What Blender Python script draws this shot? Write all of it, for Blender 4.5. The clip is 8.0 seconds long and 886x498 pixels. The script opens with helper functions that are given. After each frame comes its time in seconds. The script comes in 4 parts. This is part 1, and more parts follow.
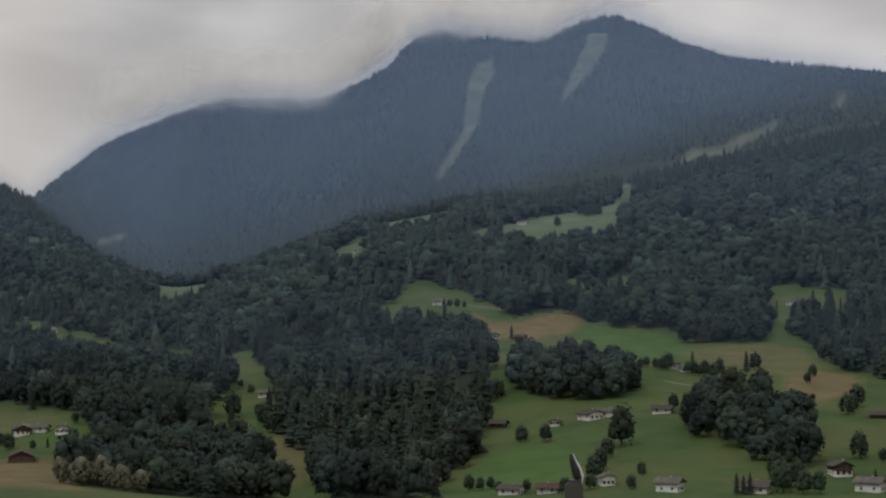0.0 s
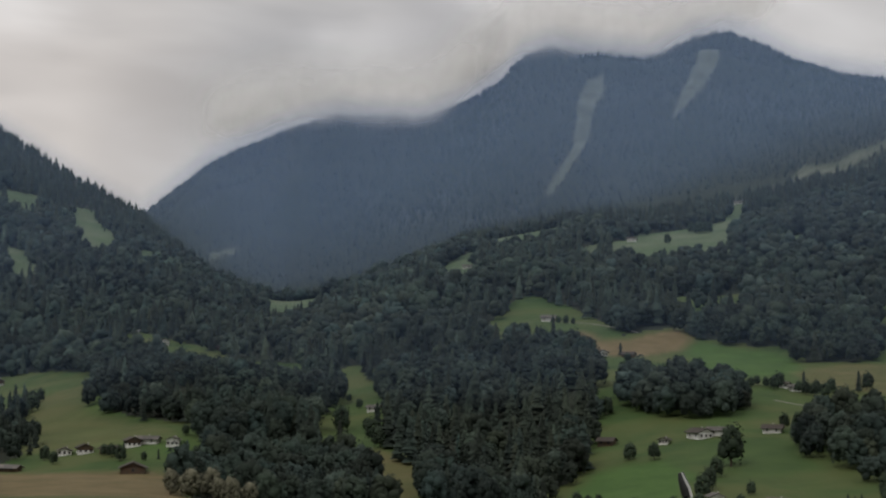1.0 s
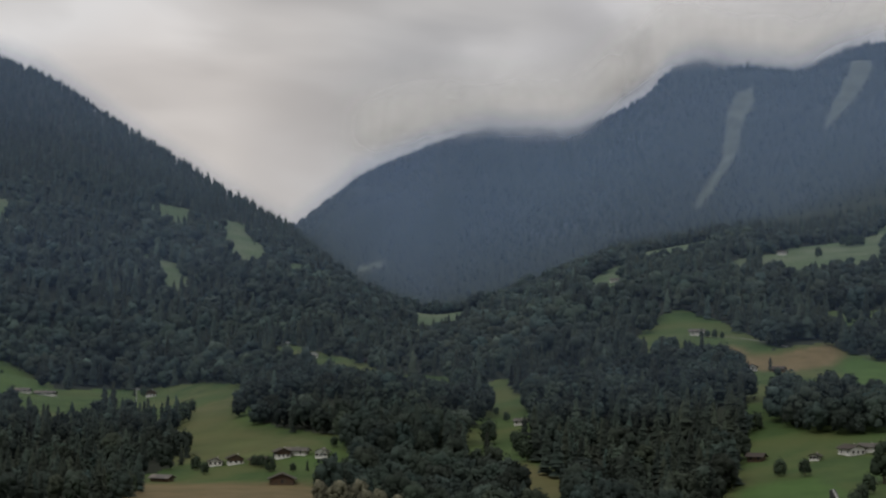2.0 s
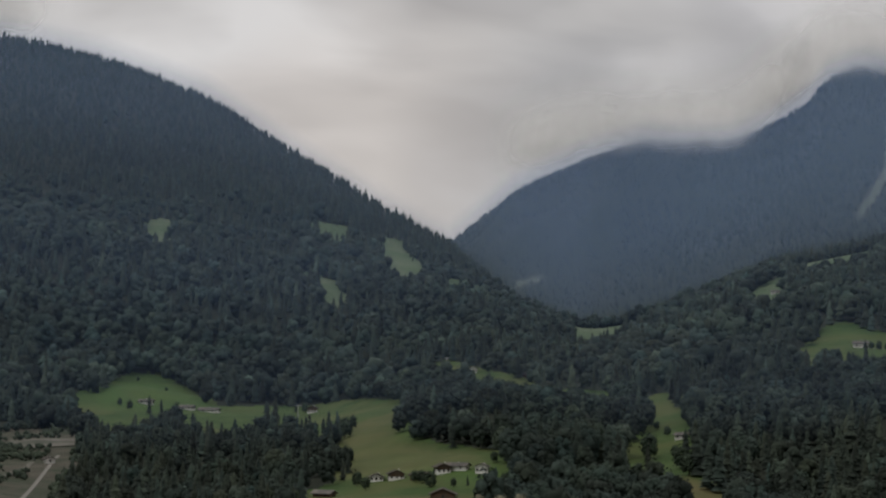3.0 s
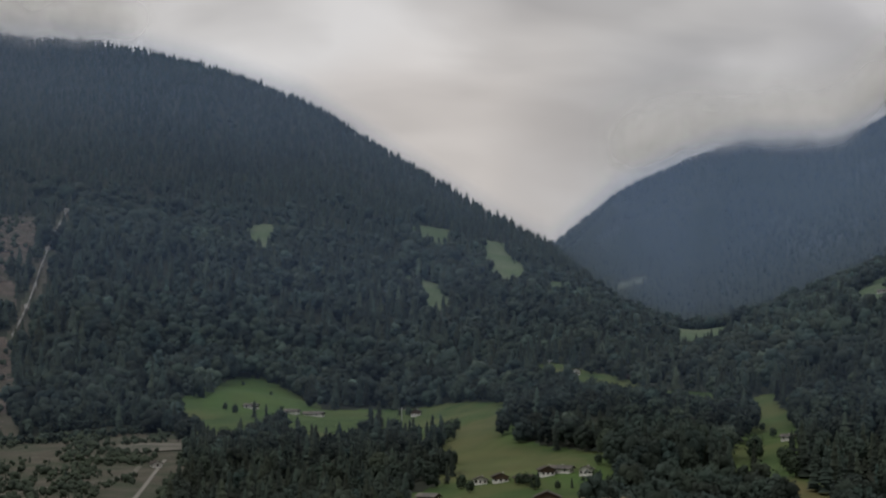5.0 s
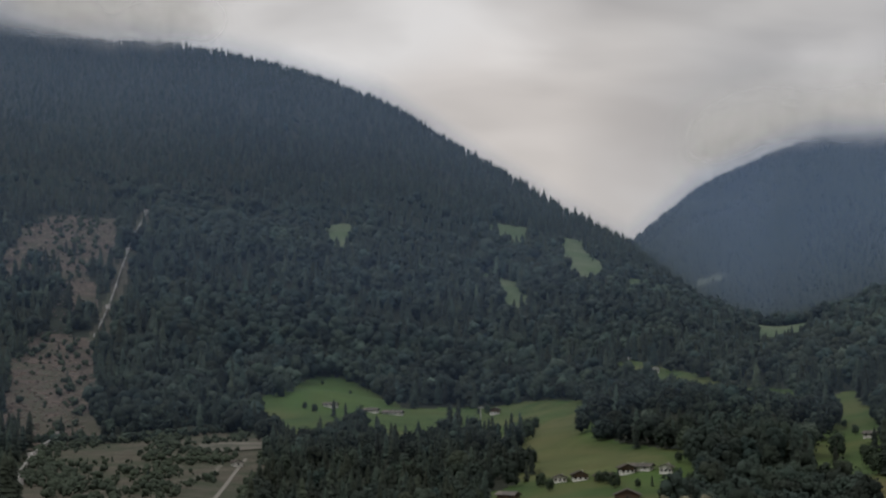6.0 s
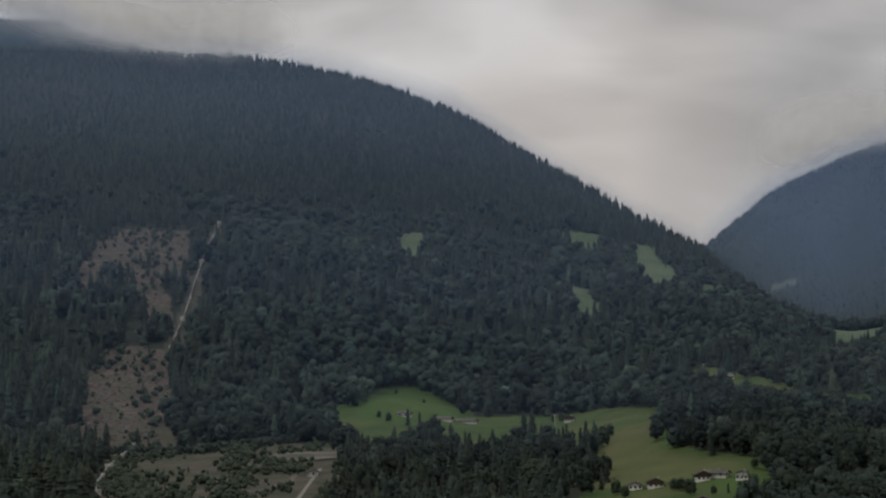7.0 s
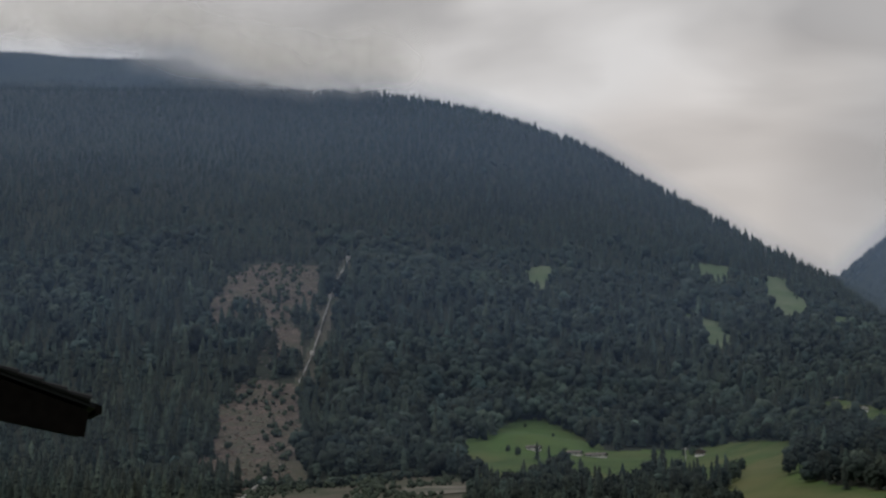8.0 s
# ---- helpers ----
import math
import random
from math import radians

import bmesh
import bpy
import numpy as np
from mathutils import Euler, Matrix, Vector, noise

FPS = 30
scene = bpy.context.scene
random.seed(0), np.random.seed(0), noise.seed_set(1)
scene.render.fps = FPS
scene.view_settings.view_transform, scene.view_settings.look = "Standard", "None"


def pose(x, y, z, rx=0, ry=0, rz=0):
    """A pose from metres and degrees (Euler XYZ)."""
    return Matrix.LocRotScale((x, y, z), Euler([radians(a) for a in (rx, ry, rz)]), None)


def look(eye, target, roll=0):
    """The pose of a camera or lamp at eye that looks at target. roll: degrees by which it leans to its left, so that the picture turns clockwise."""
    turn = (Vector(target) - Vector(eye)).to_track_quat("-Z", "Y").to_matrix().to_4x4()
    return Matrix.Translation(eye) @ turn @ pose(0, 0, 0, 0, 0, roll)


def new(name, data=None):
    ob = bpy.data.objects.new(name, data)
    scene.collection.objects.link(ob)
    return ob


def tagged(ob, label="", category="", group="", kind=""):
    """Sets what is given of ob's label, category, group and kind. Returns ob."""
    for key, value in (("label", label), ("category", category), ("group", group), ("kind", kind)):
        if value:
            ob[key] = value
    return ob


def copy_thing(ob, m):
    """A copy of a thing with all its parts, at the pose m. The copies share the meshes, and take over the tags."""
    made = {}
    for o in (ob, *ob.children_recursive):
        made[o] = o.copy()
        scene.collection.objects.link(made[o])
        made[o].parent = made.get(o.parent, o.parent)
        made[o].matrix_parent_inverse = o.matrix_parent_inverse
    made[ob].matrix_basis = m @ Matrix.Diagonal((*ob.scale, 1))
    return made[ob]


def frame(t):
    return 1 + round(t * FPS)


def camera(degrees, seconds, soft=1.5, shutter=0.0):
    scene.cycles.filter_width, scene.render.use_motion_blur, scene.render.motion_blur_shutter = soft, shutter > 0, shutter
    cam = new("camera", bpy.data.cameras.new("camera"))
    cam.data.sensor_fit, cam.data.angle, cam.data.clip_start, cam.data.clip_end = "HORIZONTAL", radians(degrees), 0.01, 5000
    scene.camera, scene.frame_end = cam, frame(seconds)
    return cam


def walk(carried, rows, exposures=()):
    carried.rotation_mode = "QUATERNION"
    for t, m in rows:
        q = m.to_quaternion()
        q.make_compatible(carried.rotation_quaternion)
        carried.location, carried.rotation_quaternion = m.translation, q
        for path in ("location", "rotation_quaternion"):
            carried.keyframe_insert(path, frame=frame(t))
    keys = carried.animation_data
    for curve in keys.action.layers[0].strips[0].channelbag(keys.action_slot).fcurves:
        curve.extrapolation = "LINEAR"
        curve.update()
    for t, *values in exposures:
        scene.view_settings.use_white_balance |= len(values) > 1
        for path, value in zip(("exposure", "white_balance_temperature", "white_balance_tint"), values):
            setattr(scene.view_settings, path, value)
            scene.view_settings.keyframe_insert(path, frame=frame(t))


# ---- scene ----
cam = camera(26.6, 8.0, soft=2.2, shutter=0.15)
# A hand-held pan from one standing place: seconds, then degrees of turn to the left, upward tilt and lean.
TURNS = [
    (0.0, 0.0, 3.0, 0.198),
    (0.5, 1.553, 3.369, -0.184),
    (1.0, 3.338, 3.485, -0.393),
    (1.5, 4.797, 3.6, -0.563),
    (2.0, 7.85, 3.848, -0.729),
    (2.2, 8.929, 3.971, -0.748),
    (3.3, 13.419, 4.317, -0.162),
    (3.5, 13.612, 4.342, -0.106),
    (4.0, 14.21, 4.312, -0.09),
    (4.5, 15.36, 4.332, -0.033),
    (4.7, 15.5, 4.34, 0.0),
    (5.8, 17.554, 4.297, 0.205),
    (6.0, 18.176, 4.291, 0.301),
    (6.5, 19.746, 4.238, 0.666),
    (7.0, 20.38, 4.567, 0.805),
    (7.5, 21.985, 5.717, 0.946),
    (8.0, 24.289, 5.652, 0.863),
]
STAND = (0.0, 0.0, 70.0)
# The film's own exposure: seconds and stops.
EXPOSURES = [(0.0, -0.05), (1.0, -0.02), (2.0, -0.1), (3.5, -0.15), (4.7, -0.15), (5.8, -0.1), (6.0, -0.08), (6.5, 0.27), (7.0, -0.28), (7.5, 0.1), (8.0, -0.13)]
walk(cam, [(t, pose(*STAND, 0, 0, turn) @ pose(0, 0, 0, tilt) @ pose(0, 0, 0, 0, lean) @ pose(0, 0, 0, 90)) for t, turn, tilt, lean in TURNS],
     EXPOSURES)

# ---- sky and sun ----
SUN_UP, SUN_FROM = 52.0, 215.0  # elevation and compass bearing of the veiled sun, degrees
world = bpy.data.worlds.new("overcast_sky")
scene.world = world
world.use_nodes = True


def graph(tree):
    """Short helpers to add a node with its settings and to join sockets."""
    def add(kind, **settings):
        node = tree.nodes.new(kind)
        for key, value in settings.items():
            if key in node.inputs:
                node.inputs[key].default_value = value
            else:
                setattr(node, key, value)
        return node

    def join(a, b):
        tree.links.new(a, b)
    return add, join


def ramp(add, stops):
    node = add("ShaderNodeValToRGB")
    for n, (place, colour) in enumerate(stops):
        stop = node.color_ramp.elements[n] if n < 2 else node.color_ramp.elements.new(place)
        stop.position, stop.color = place, (*colour, 1)
    return node


def build_sky():
    tree = world.node_tree
    tree.nodes.clear()
    add, join = graph(tree)
    out, back = add("ShaderNodeOutputWorld"), add("ShaderNodeBackground", Strength=1.0)
    sky = add("ShaderNodeTexSky", sky_type="NISHITA", sun_disc=False, sun_elevation=radians(SUN_UP), sun_rotation=radians(SUN_FROM))
    dim = add("ShaderNodeVectorMath", operation="SCALE", Scale=0.08)
    join(sky.outputs[0], dim.inputs[0])
    place = add("ShaderNodeTexCoord")
    stretch = add("ShaderNodeMapping", Scale=(1.0, 1.0, 2.3), Location=(0.35, 0.1, 0.25))
    join(place.outputs["Generated"], stretch.inputs["Vector"])
    warp = add("ShaderNodeTexNoise", Scale=2.2, Detail=3.0, Roughness=0.5)
    join(stretch.outputs[0], warp.inputs["Vector"])
    shift = add("ShaderNodeVectorMath", operation="SCALE", Scale=0.28)
    join(warp.outputs["Color"], shift.inputs[0])
    moved = add("ShaderNodeVectorMath", operation="ADD")
    join(stretch.outputs[0], moved.inputs[0])
    join(shift.outputs[0], moved.inputs[1])
    billow = add("ShaderNodeTexNoise", Scale=5.5, Detail=4.5, Roughness=0.42)
    join(moved.outputs[0], billow.inputs["Vector"])
    tone = ramp(add, [(0.36, (0.505, 0.487, 0.478)), (0.5, (0.675, 0.650, 0.633)), (0.64, (0.88, 0.853, 0.835))])
    join(billow.outputs["Fac"], tone.inputs["Fac"])
    # broad masses of the cloud cover: bearing, rise, inner and outer cosine, tint
    for bearing, rise, outer, inner, tint in ((-14.6, 6.4, 0.9940, 0.9997, (0.86, 0.825, 0.80)), (-5.5, 8.0, 0.9945, 0.9995, (0.78, 0.785, 0.80)), (-9.0, 7.4, 0.9962, 0.9996, (0.76, 0.765, 0.78)),
                                              (1.0, 10.6, 0.9930, 0.9995, (0.76, 0.76, 0.775)), (-31.0, 11.4, 0.9955, 0.9996, (0.82, 0.825, 0.84)), (-21.0, 12.5, 0.9900, 0.9990, (0.88, 0.88, 0.885)), (10.0, 10.5, 0.9900, 0.9990, (0.78, 0.78, 0.785))):
        toward = add("ShaderNodeVectorMath", operation="DOT_PRODUCT")
        toward.inputs[1].default_value = (math.sin(radians(bearing)) * math.cos(radians(rise)), math.cos(radians(bearing)) * math.cos(radians(rise)), math.sin(radians(rise)))
        wobble = add("ShaderNodeVectorMath", operation="MULTIPLY_ADD")
        wobble.inputs[1].default_value, wobble.inputs[2].default_value = (0.2, 0.2, 0.2), (-0.1, -0.1, -0.1)
        join(billow.outputs["Color"], wobble.inputs[0])
        bent = add("ShaderNodeVectorMath", operation="ADD")
        join(place.outputs["Generated"], bent.inputs[0])
        join(wobble.outputs[0], bent.inputs[1])
        unit = add("ShaderNodeVectorMath", operation="NORMALIZE")
        join(bent.outputs[0], unit.inputs[0])
        join(unit.outputs[0], toward.inputs[0])
        mass = add("ShaderNodeMapRange", interpolation_type="SMOOTHSTEP")
        mass.inputs["From Min"].default_value, mass.inputs["From Max"].default_value = outer, inner
        join(toward.outputs["Value"], mass.inputs["Value"])
        shade = add("ShaderNodeMix", data_type="RGBA", blend_type="MULTIPLY")
        join(mass.outputs[0], shade.inputs[0])
        join(tone.outputs[0] if tone.bl_idname == "ShaderNodeValToRGB" else tone.outputs[2], shade.inputs[6])
        shade.inputs[7].default_value = (*tint, 1)
        tone = shade
    mix = add("ShaderNodeMix", data_type="RGBA", blend_type="MIX")
    mix.inputs[0].default_value = 0.93
    join(dim.outputs[0], mix.inputs[6])
    join(tone.outputs[2], mix.inputs[7])
    join(mix.outputs[2], back.inputs["Color"])
    join(back.outputs[0], out.inputs[0])


build_sky()
sun = new("sun", bpy.data.lights.new("sun", "SUN"))
sun.data.energy, sun.data.angle, sun.data.color = 0.9, radians(25), (1.0, 0.97, 0.93)
sun.matrix_world = look((0, 0, 900), (900 * -math.sin(radians(SUN_FROM)), 900 * -math.cos(radians(SUN_FROM)), 900 - 900 * math.tan(radians(SUN_UP))))

# ---- materials ----


def material(name, dark, light, scale, detail=6.0, rough=0.9, big=None, big_scale=0.004, bump=0.0, bump_scale=1.0, island=0.0, single=0.0, each_tree=False, metal=0.0, gloss=0.2):
    """A weathered surface: fine grain between two colours, a second colour in broad stains, relief, and a change of tone from piece to piece."""
    made = bpy.data.materials.new(name)
    made.use_nodes = True
    tree = made.node_tree
    add, join = graph(tree)
    skin = tree.nodes["Principled BSDF"]
    skin.inputs["Roughness"].default_value = rough
    skin.inputs["Metallic"].default_value = metal
    skin.inputs["Specular IOR Level"].default_value = gloss
    place = add("ShaderNodeTexCoord")
    grain = add("ShaderNodeTexNoise", Scale=scale, Detail=detail, Roughness=0.6)
    join(place.outputs["Object"], grain.inputs["Vector"])
    tone = ramp(add, [(0.3, dark), (0.7, light)])
    join(grain.outputs["Fac"], tone.inputs["Fac"])
    colour = tone.outputs[0]
    if big:
        stain = add("ShaderNodeTexNoise", Scale=big_scale, Detail=4.0, Roughness=0.55, Distortion=0.6)
        join(place.outputs["Object"], stain.inputs["Vector"])
        edge = ramp(add, [(0.44, (0, 0, 0)), (0.62, (1, 1, 1))])
        join(stain.outputs["Fac"], edge.inputs["Fac"])
        mix = add("ShaderNodeMix", data_type="RGBA")
        join(edge.outputs[0], mix.inputs[0])
        join(colour, mix.inputs[6])
        mix.inputs[7].default_value = (*big, 1)
        colour = mix.outputs[2]
    for amount, kind in ((island, "ShaderNodeNewGeometry"), (single, "ShaderNodeObjectInfo")):
        if amount:
            info = add(kind)
            spread = add("ShaderNodeMapRange")
            spread.inputs["To Min"].default_value, spread.inputs["To Max"].default_value = 1 - amount, 1 + amount
            join(info.outputs["Random Per Island" if "Geometry" in kind else "Random"], spread.inputs["Value"])
            times = add("ShaderNodeVectorMath", operation="SCALE")
            join(colour, times.inputs[0])
            join(spread.outputs[0], times.inputs["Scale"])
            colour = times.outputs[0]
    if each_tree:
        own = add("ShaderNodeAttribute", attribute_name="tree_tone")
        times = add("ShaderNodeVectorMath", operation="MULTIPLY")
        join(colour, times.inputs[0])
        join(own.outputs["Color"], times.inputs[1])
        colour = times.outputs[0]
    join(colour, skin.inputs["Base Color"])
    if bump:
        relief_noise = add("ShaderNodeTexNoise", Scale=bump_scale, Detail=6.0, Roughness=0.65)
        join(place.outputs["Object"], relief_noise.inputs["Vector"])
        lift = add("ShaderNodeBump", Strength=0.8, Distance=bump)
        join(relief_noise.outputs["Fac"], lift.inputs["Height"])
        join(lift.outputs[0], skin.inputs["Normal"])
    return made


GRASS = material("meadow_grass", (0.030, 0.062, 0.018), (0.068, 0.108, 0.032), 0.022, 9, big=(0.080, 0.098, 0.034), big_scale=0.013, bump=0.5, bump_scale=0.35)
FLOOR = material("forest_floor", (0.020, 0.025, 0.018), (0.036, 0.042, 0.030), 0.05, 8, big=(0.028, 0.036, 0.024), bump=2.0, bump_scale=0.12)
HIGH_FLOOR = material("mountain_undergrowth", (0.022, 0.030, 0.020), (0.036, 0.046, 0.031), 0.02, 8, big=(0.030, 0.040, 0.026), big_scale=0.004)
FELLED = material("felled_slope", (0.064, 0.055, 0.047), (0.142, 0.114, 0.096), 0.11, 12, big=(0.075, 0.074, 0.054), big_scale=0.035, bump=1.5, bump_scale=0.3)
# Pasture grass for the far meadows, distance haze mixed into its colour.
HAZED_GRASS = material("hazed_pasture", (0.064, 0.102, 0.054), (0.098, 0.140, 0.074), 0.03, 8, big=(0.115, 0.145, 0.088), big_scale=0.012, bump=0.5, bump_scale=0.3)
PALE_LEAF = material("pale_dry_leaves", (0.080, 0.082, 0.056), (0.150, 0.142, 0.098), 0.3, 8, big=(0.10, 0.10, 0.07), big_scale=0.02, island=0.4)
SCRUB_LEAF = material("scrub_leaves", (0.028, 0.040, 0.030), (0.060, 0.078, 0.056), 0.2, 8, big=(0.05, 0.066, 0.044), big_scale=0.02, island=0.2)
FIELD_LEAF = material("meadow_tree_leaves", (0.022, 0.036, 0.023), (0.050, 0.070, 0.044), 0.3, 8, big=(0.042, 0.060, 0.034), big_scale=0.02, island=0.2, single=0.25)
SCRUB = material("scrub_ground", (0.058, 0.056, 0.042), (0.118, 0.108, 0.086), 0.06, 12, big=(0.050, 0.062, 0.040), big_scale=0.03, bump=1.5, bump_scale=0.3)
EARTH = material("bare_earth", (0.115, 0.112, 0.094), (0.200, 0.188, 0.160), 0.12, 10, big=(0.070, 0.076, 0.058), big_scale=0.04, bump=0.6, bump_scale=0.4)
GRAVEL = material("gravel_road", (0.17, 0.162, 0.145), (0.25, 0.24, 0.215), 0.4, 8, bump=0.05, bump_scale=4)
LEAF = material("broad_leaves", (0.022, 0.034, 0.029), (0.045, 0.061, 0.052), 0.22, 7, big=(0.036, 0.053, 0.040), big_scale=0.012, island=0.15, each_tree=True, bump=1.2, bump_scale=1.4)
NEEDLE = material("spruce_needles", (0.017, 0.025, 0.019), (0.034, 0.046, 0.036), 0.4, 6, big=(0.027, 0.039, 0.030), big_scale=0.01, island=0.2, each_tree=True)


def field_patches(made):
    """Fields of their own within the meadows: mown to straw, or freshly green."""
    add, join = graph(made.node_tree)
    skin = made.node_tree.nodes["Principled BSDF"]
    colour = skin.inputs["Base Color"].links[0].from_socket
    place = add("ShaderNodeTexCoord")
    grain = add("ShaderNodeTexNoise", Scale=0.05, Detail=8.0, Roughness=0.65)
    join(place.outputs["Object"], grain.inputs["Vector"])
    for name, stops in (("lush_field", [(0.3, (0.040, 0.088, 0.020)), (0.7, (0.068, 0.128, 0.032))]), ("mown_field", [(0.3, (0.118, 0.092, 0.044)), (0.7, (0.178, 0.138, 0.072))])):
        tone, mask, wear = ramp(add, stops), add("ShaderNodeAttribute", attribute_name=name), add("ShaderNodeMath", operation="MULTIPLY_ADD", use_clamp=True)
        join(grain.outputs["Fac"], tone.inputs["Fac"])
        join(grain.outputs["Fac"], wear.inputs[0])
        join(mask.outputs["Fac"], wear.inputs[1])
        half = add("ShaderNodeMath", operation="MULTIPLY")
        half.inputs[1].default_value = 0.5
        join(mask.outputs["Fac"], half.inputs[0])
        join(half.outputs[0], wear.inputs[2])
        mix = add("ShaderNodeMix", data_type="RGBA")
        join(wear.outputs[0], mix.inputs[0])
        join(colour, mix.inputs[6])
        join(tone.outputs[0], mix.inputs[7])
        colour = mix.outputs[2]
    join(colour, skin.inputs["Base Color"])


field_patches(GRASS)


def bare_patches(made):
    """Lays rough alpine grass and scree over the undergrowth where the slope is bare."""
    add, join = graph(made.node_tree)
    skin = made.node_tree.nodes["Principled BSDF"]
    below = skin.inputs["Base Color"].links[0].from_socket
    mask, place = add("ShaderNodeAttribute", attribute_name="bare_slope"), add("ShaderNodeTexCoord")
    grain = add("ShaderNodeTexNoise", Scale=0.02, Detail=8.0, Roughness=0.65)
    join(place.outputs["Object"], grain.inputs["Vector"])
    edge = add("ShaderNodeMath", operation="MULTIPLY_ADD", use_clamp=True)
    edge.inputs[1].default_value = 1.3
    join(mask.outputs["Fac"], edge.inputs[0])
    lower = add("ShaderNodeMath", operation="MULTIPLY_ADD")
    lower.inputs[1].default_value, lower.inputs[2].default_value = -1.4, 0.55
    join(grain.outputs["Fac"], lower.inputs[0])
    join(lower.outputs[0], edge.inputs[2])
    tone = ramp(add, [(0.35, (0.075, 0.088, 0.058)), (0.65, (0.130, 0.142, 0.105))])
    join(grain.outputs["Fac"], tone.inputs["Fac"])
    mix = add("ShaderNodeMix", data_type="RGBA")
    join(edge.outputs[0], mix.inputs[0])
    join(below, mix.inputs[6])
    join(tone.outputs[0], mix.inputs[7])
    join(mix.outputs[2], skin.inputs["Base Color"])


bare_patches(HIGH_FLOOR)
BARK = material("bark", (0.05, 0.04, 0.03), (0.12, 0.10, 0.08), 3.0, bump=0.05, bump_scale=8)
PLASTER = material("white_plaster", (0.64, 0.635, 0.61), (0.80, 0.795, 0.77), 0.8, 6, big=(0.58, 0.57, 0.53), big_scale=0.3, single=0.12)
BOARDS = material("dark_timber", (0.055, 0.036, 0.024), (0.12, 0.080, 0.052), 2.5, 8, big=(0.08, 0.062, 0.048), big_scale=0.4, bump=0.03, bump_scale=6, single=0.25)
TILES = material("dark_roof_tiles", (0.040, 0.034, 0.031), (0.085, 0.072, 0.064), 1.5, 8, big=(0.07, 0.065, 0.055), big_scale=0.25, bump=0.05, bump_scale=5, single=0.3)
RED_TILES = material("brown_red_roof_tiles", (0.070, 0.042, 0.034), (0.12, 0.074, 0.060), 1.5, 8, big=(0.12, 0.085, 0.07), big_scale=0.25, bump=0.05, bump_scale=5, single=0.2)
PALE_ROOF = material("grey_tiled_roof", (0.062, 0.058, 0.054), (0.118, 0.110, 0.102), 0.8, 8, big=(0.14, 0.125, 0.11), big_scale=0.2, rough=0.6, single=0.2)
WINDOW = material("window_glass", (0.02, 0.024, 0.03), (0.035, 0.04, 0.048), 0.5, rough=0.08, gloss=0.6)
CONCRETE = material("pale_concrete", (0.36, 0.355, 0.34), (0.50, 0.49, 0.47), 0.8, 8, big=(0.33, 0.32, 0.30), big_scale=0.3)
STONE = material("weathered_pipe", (0.26, 0.26, 0.25), (0.40, 0.395, 0.38), 0.3, 8, big=(0.16, 0.165, 0.15), big_scale=0.05)
SOOTY = material("sooty_render", (0.055, 0.055, 0.053), (0.10, 0.098, 0.094), 2.0, 8, big=(0.07, 0.068, 0.064), big_scale=1.0)
SOOT = material("black_sheet_metal", (0.012, 0.012, 0.013), (0.03, 0.03, 0.032), 4.0, 6, rough=0.45, gloss=0.5)
# Near-white colour for the highlight painted along the cowl.
COWL_HIGHLIGHT = material("cowl_highlight_white", (0.55, 0.55, 0.55), (0.72, 0.72, 0.71), 6.0, 6, rough=0.35, gloss=0.5)
# Roof-edge wood; its backlit shade is put into the near-black colour.
OLD_WOOD = material("backlit_dark_wood", (0.003, 0.0028, 0.0026), (0.008, 0.0072, 0.0064), 5.0, 8, bump=0.01, bump_scale=12, gloss=0.02)
SLATE = material("wet_dark_tiles", (0.005, 0.006, 0.007), (0.012, 0.014, 0.016), 5.0, 8, rough=0.6, gloss=0.15)
TIMBER = material("felled_logs", (0.118, 0.095, 0.081), (0.265, 0.221, 0.194), 0.6, 6, island=0.4)


def cloud_material():
    """Thin cloud that lets the light through, torn by billows; the sheets carry their density."""
    made = bpy.data.materials.new("thin_cloud")
    made.use_nodes = True
    tree = made.node_tree
    tree.nodes.clear()
    add, join = graph(tree)
    out = add("ShaderNodeOutputMaterial")
    thick = add("ShaderNodeAttribute", attribute_name="cloud_cover")
    place = add("ShaderNodeTexCoord")
    billow = add("ShaderNodeTexNoise", Scale=0.005, Detail=2.0, Roughness=0.45)
    join(place.outputs["Object"], billow.inputs["Vector"])
    torn = add("ShaderNodeMapRange", clamp=False)
    torn.inputs["From Min"].default_value, torn.inputs["From Max"].default_value = 0.3, 0.7
    torn.inputs["To Min"].default_value, torn.inputs["To Max"].default_value = -0.45, 0.45
    join(billow.outputs["Fac"], torn.inputs["Value"])
    total = add("ShaderNodeMath", operation="MULTIPLY_ADD", use_clamp=True)
    join(torn.outputs[0], total.inputs[0])
    join(thick.outputs["Fac"], total.inputs[1])
    join(thick.outputs["Fac"], total.inputs[2])
    white, glow = add("ShaderNodeBsdfDiffuse", Color=(0.93, 0.925, 0.92, 1)), add("ShaderNodeBsdfTranslucent", Color=(0.93, 0.925, 0.92, 1))
    both, clear, veil = add("ShaderNodeMixShader", Fac=0.5), add("ShaderNodeBsdfTransparent"), add("ShaderNodeMixShader")
    join(white.outputs[0], both.inputs[1])
    join(glow.outputs[0], both.inputs[2])
    join(total.outputs[0], veil.inputs[0])
    join(clear.outputs[0], veil.inputs[1])
    join(both.outputs[0], veil.inputs[2])
    join(veil.outputs[0], out.inputs[0])
    return made


CLOUD = cloud_material()


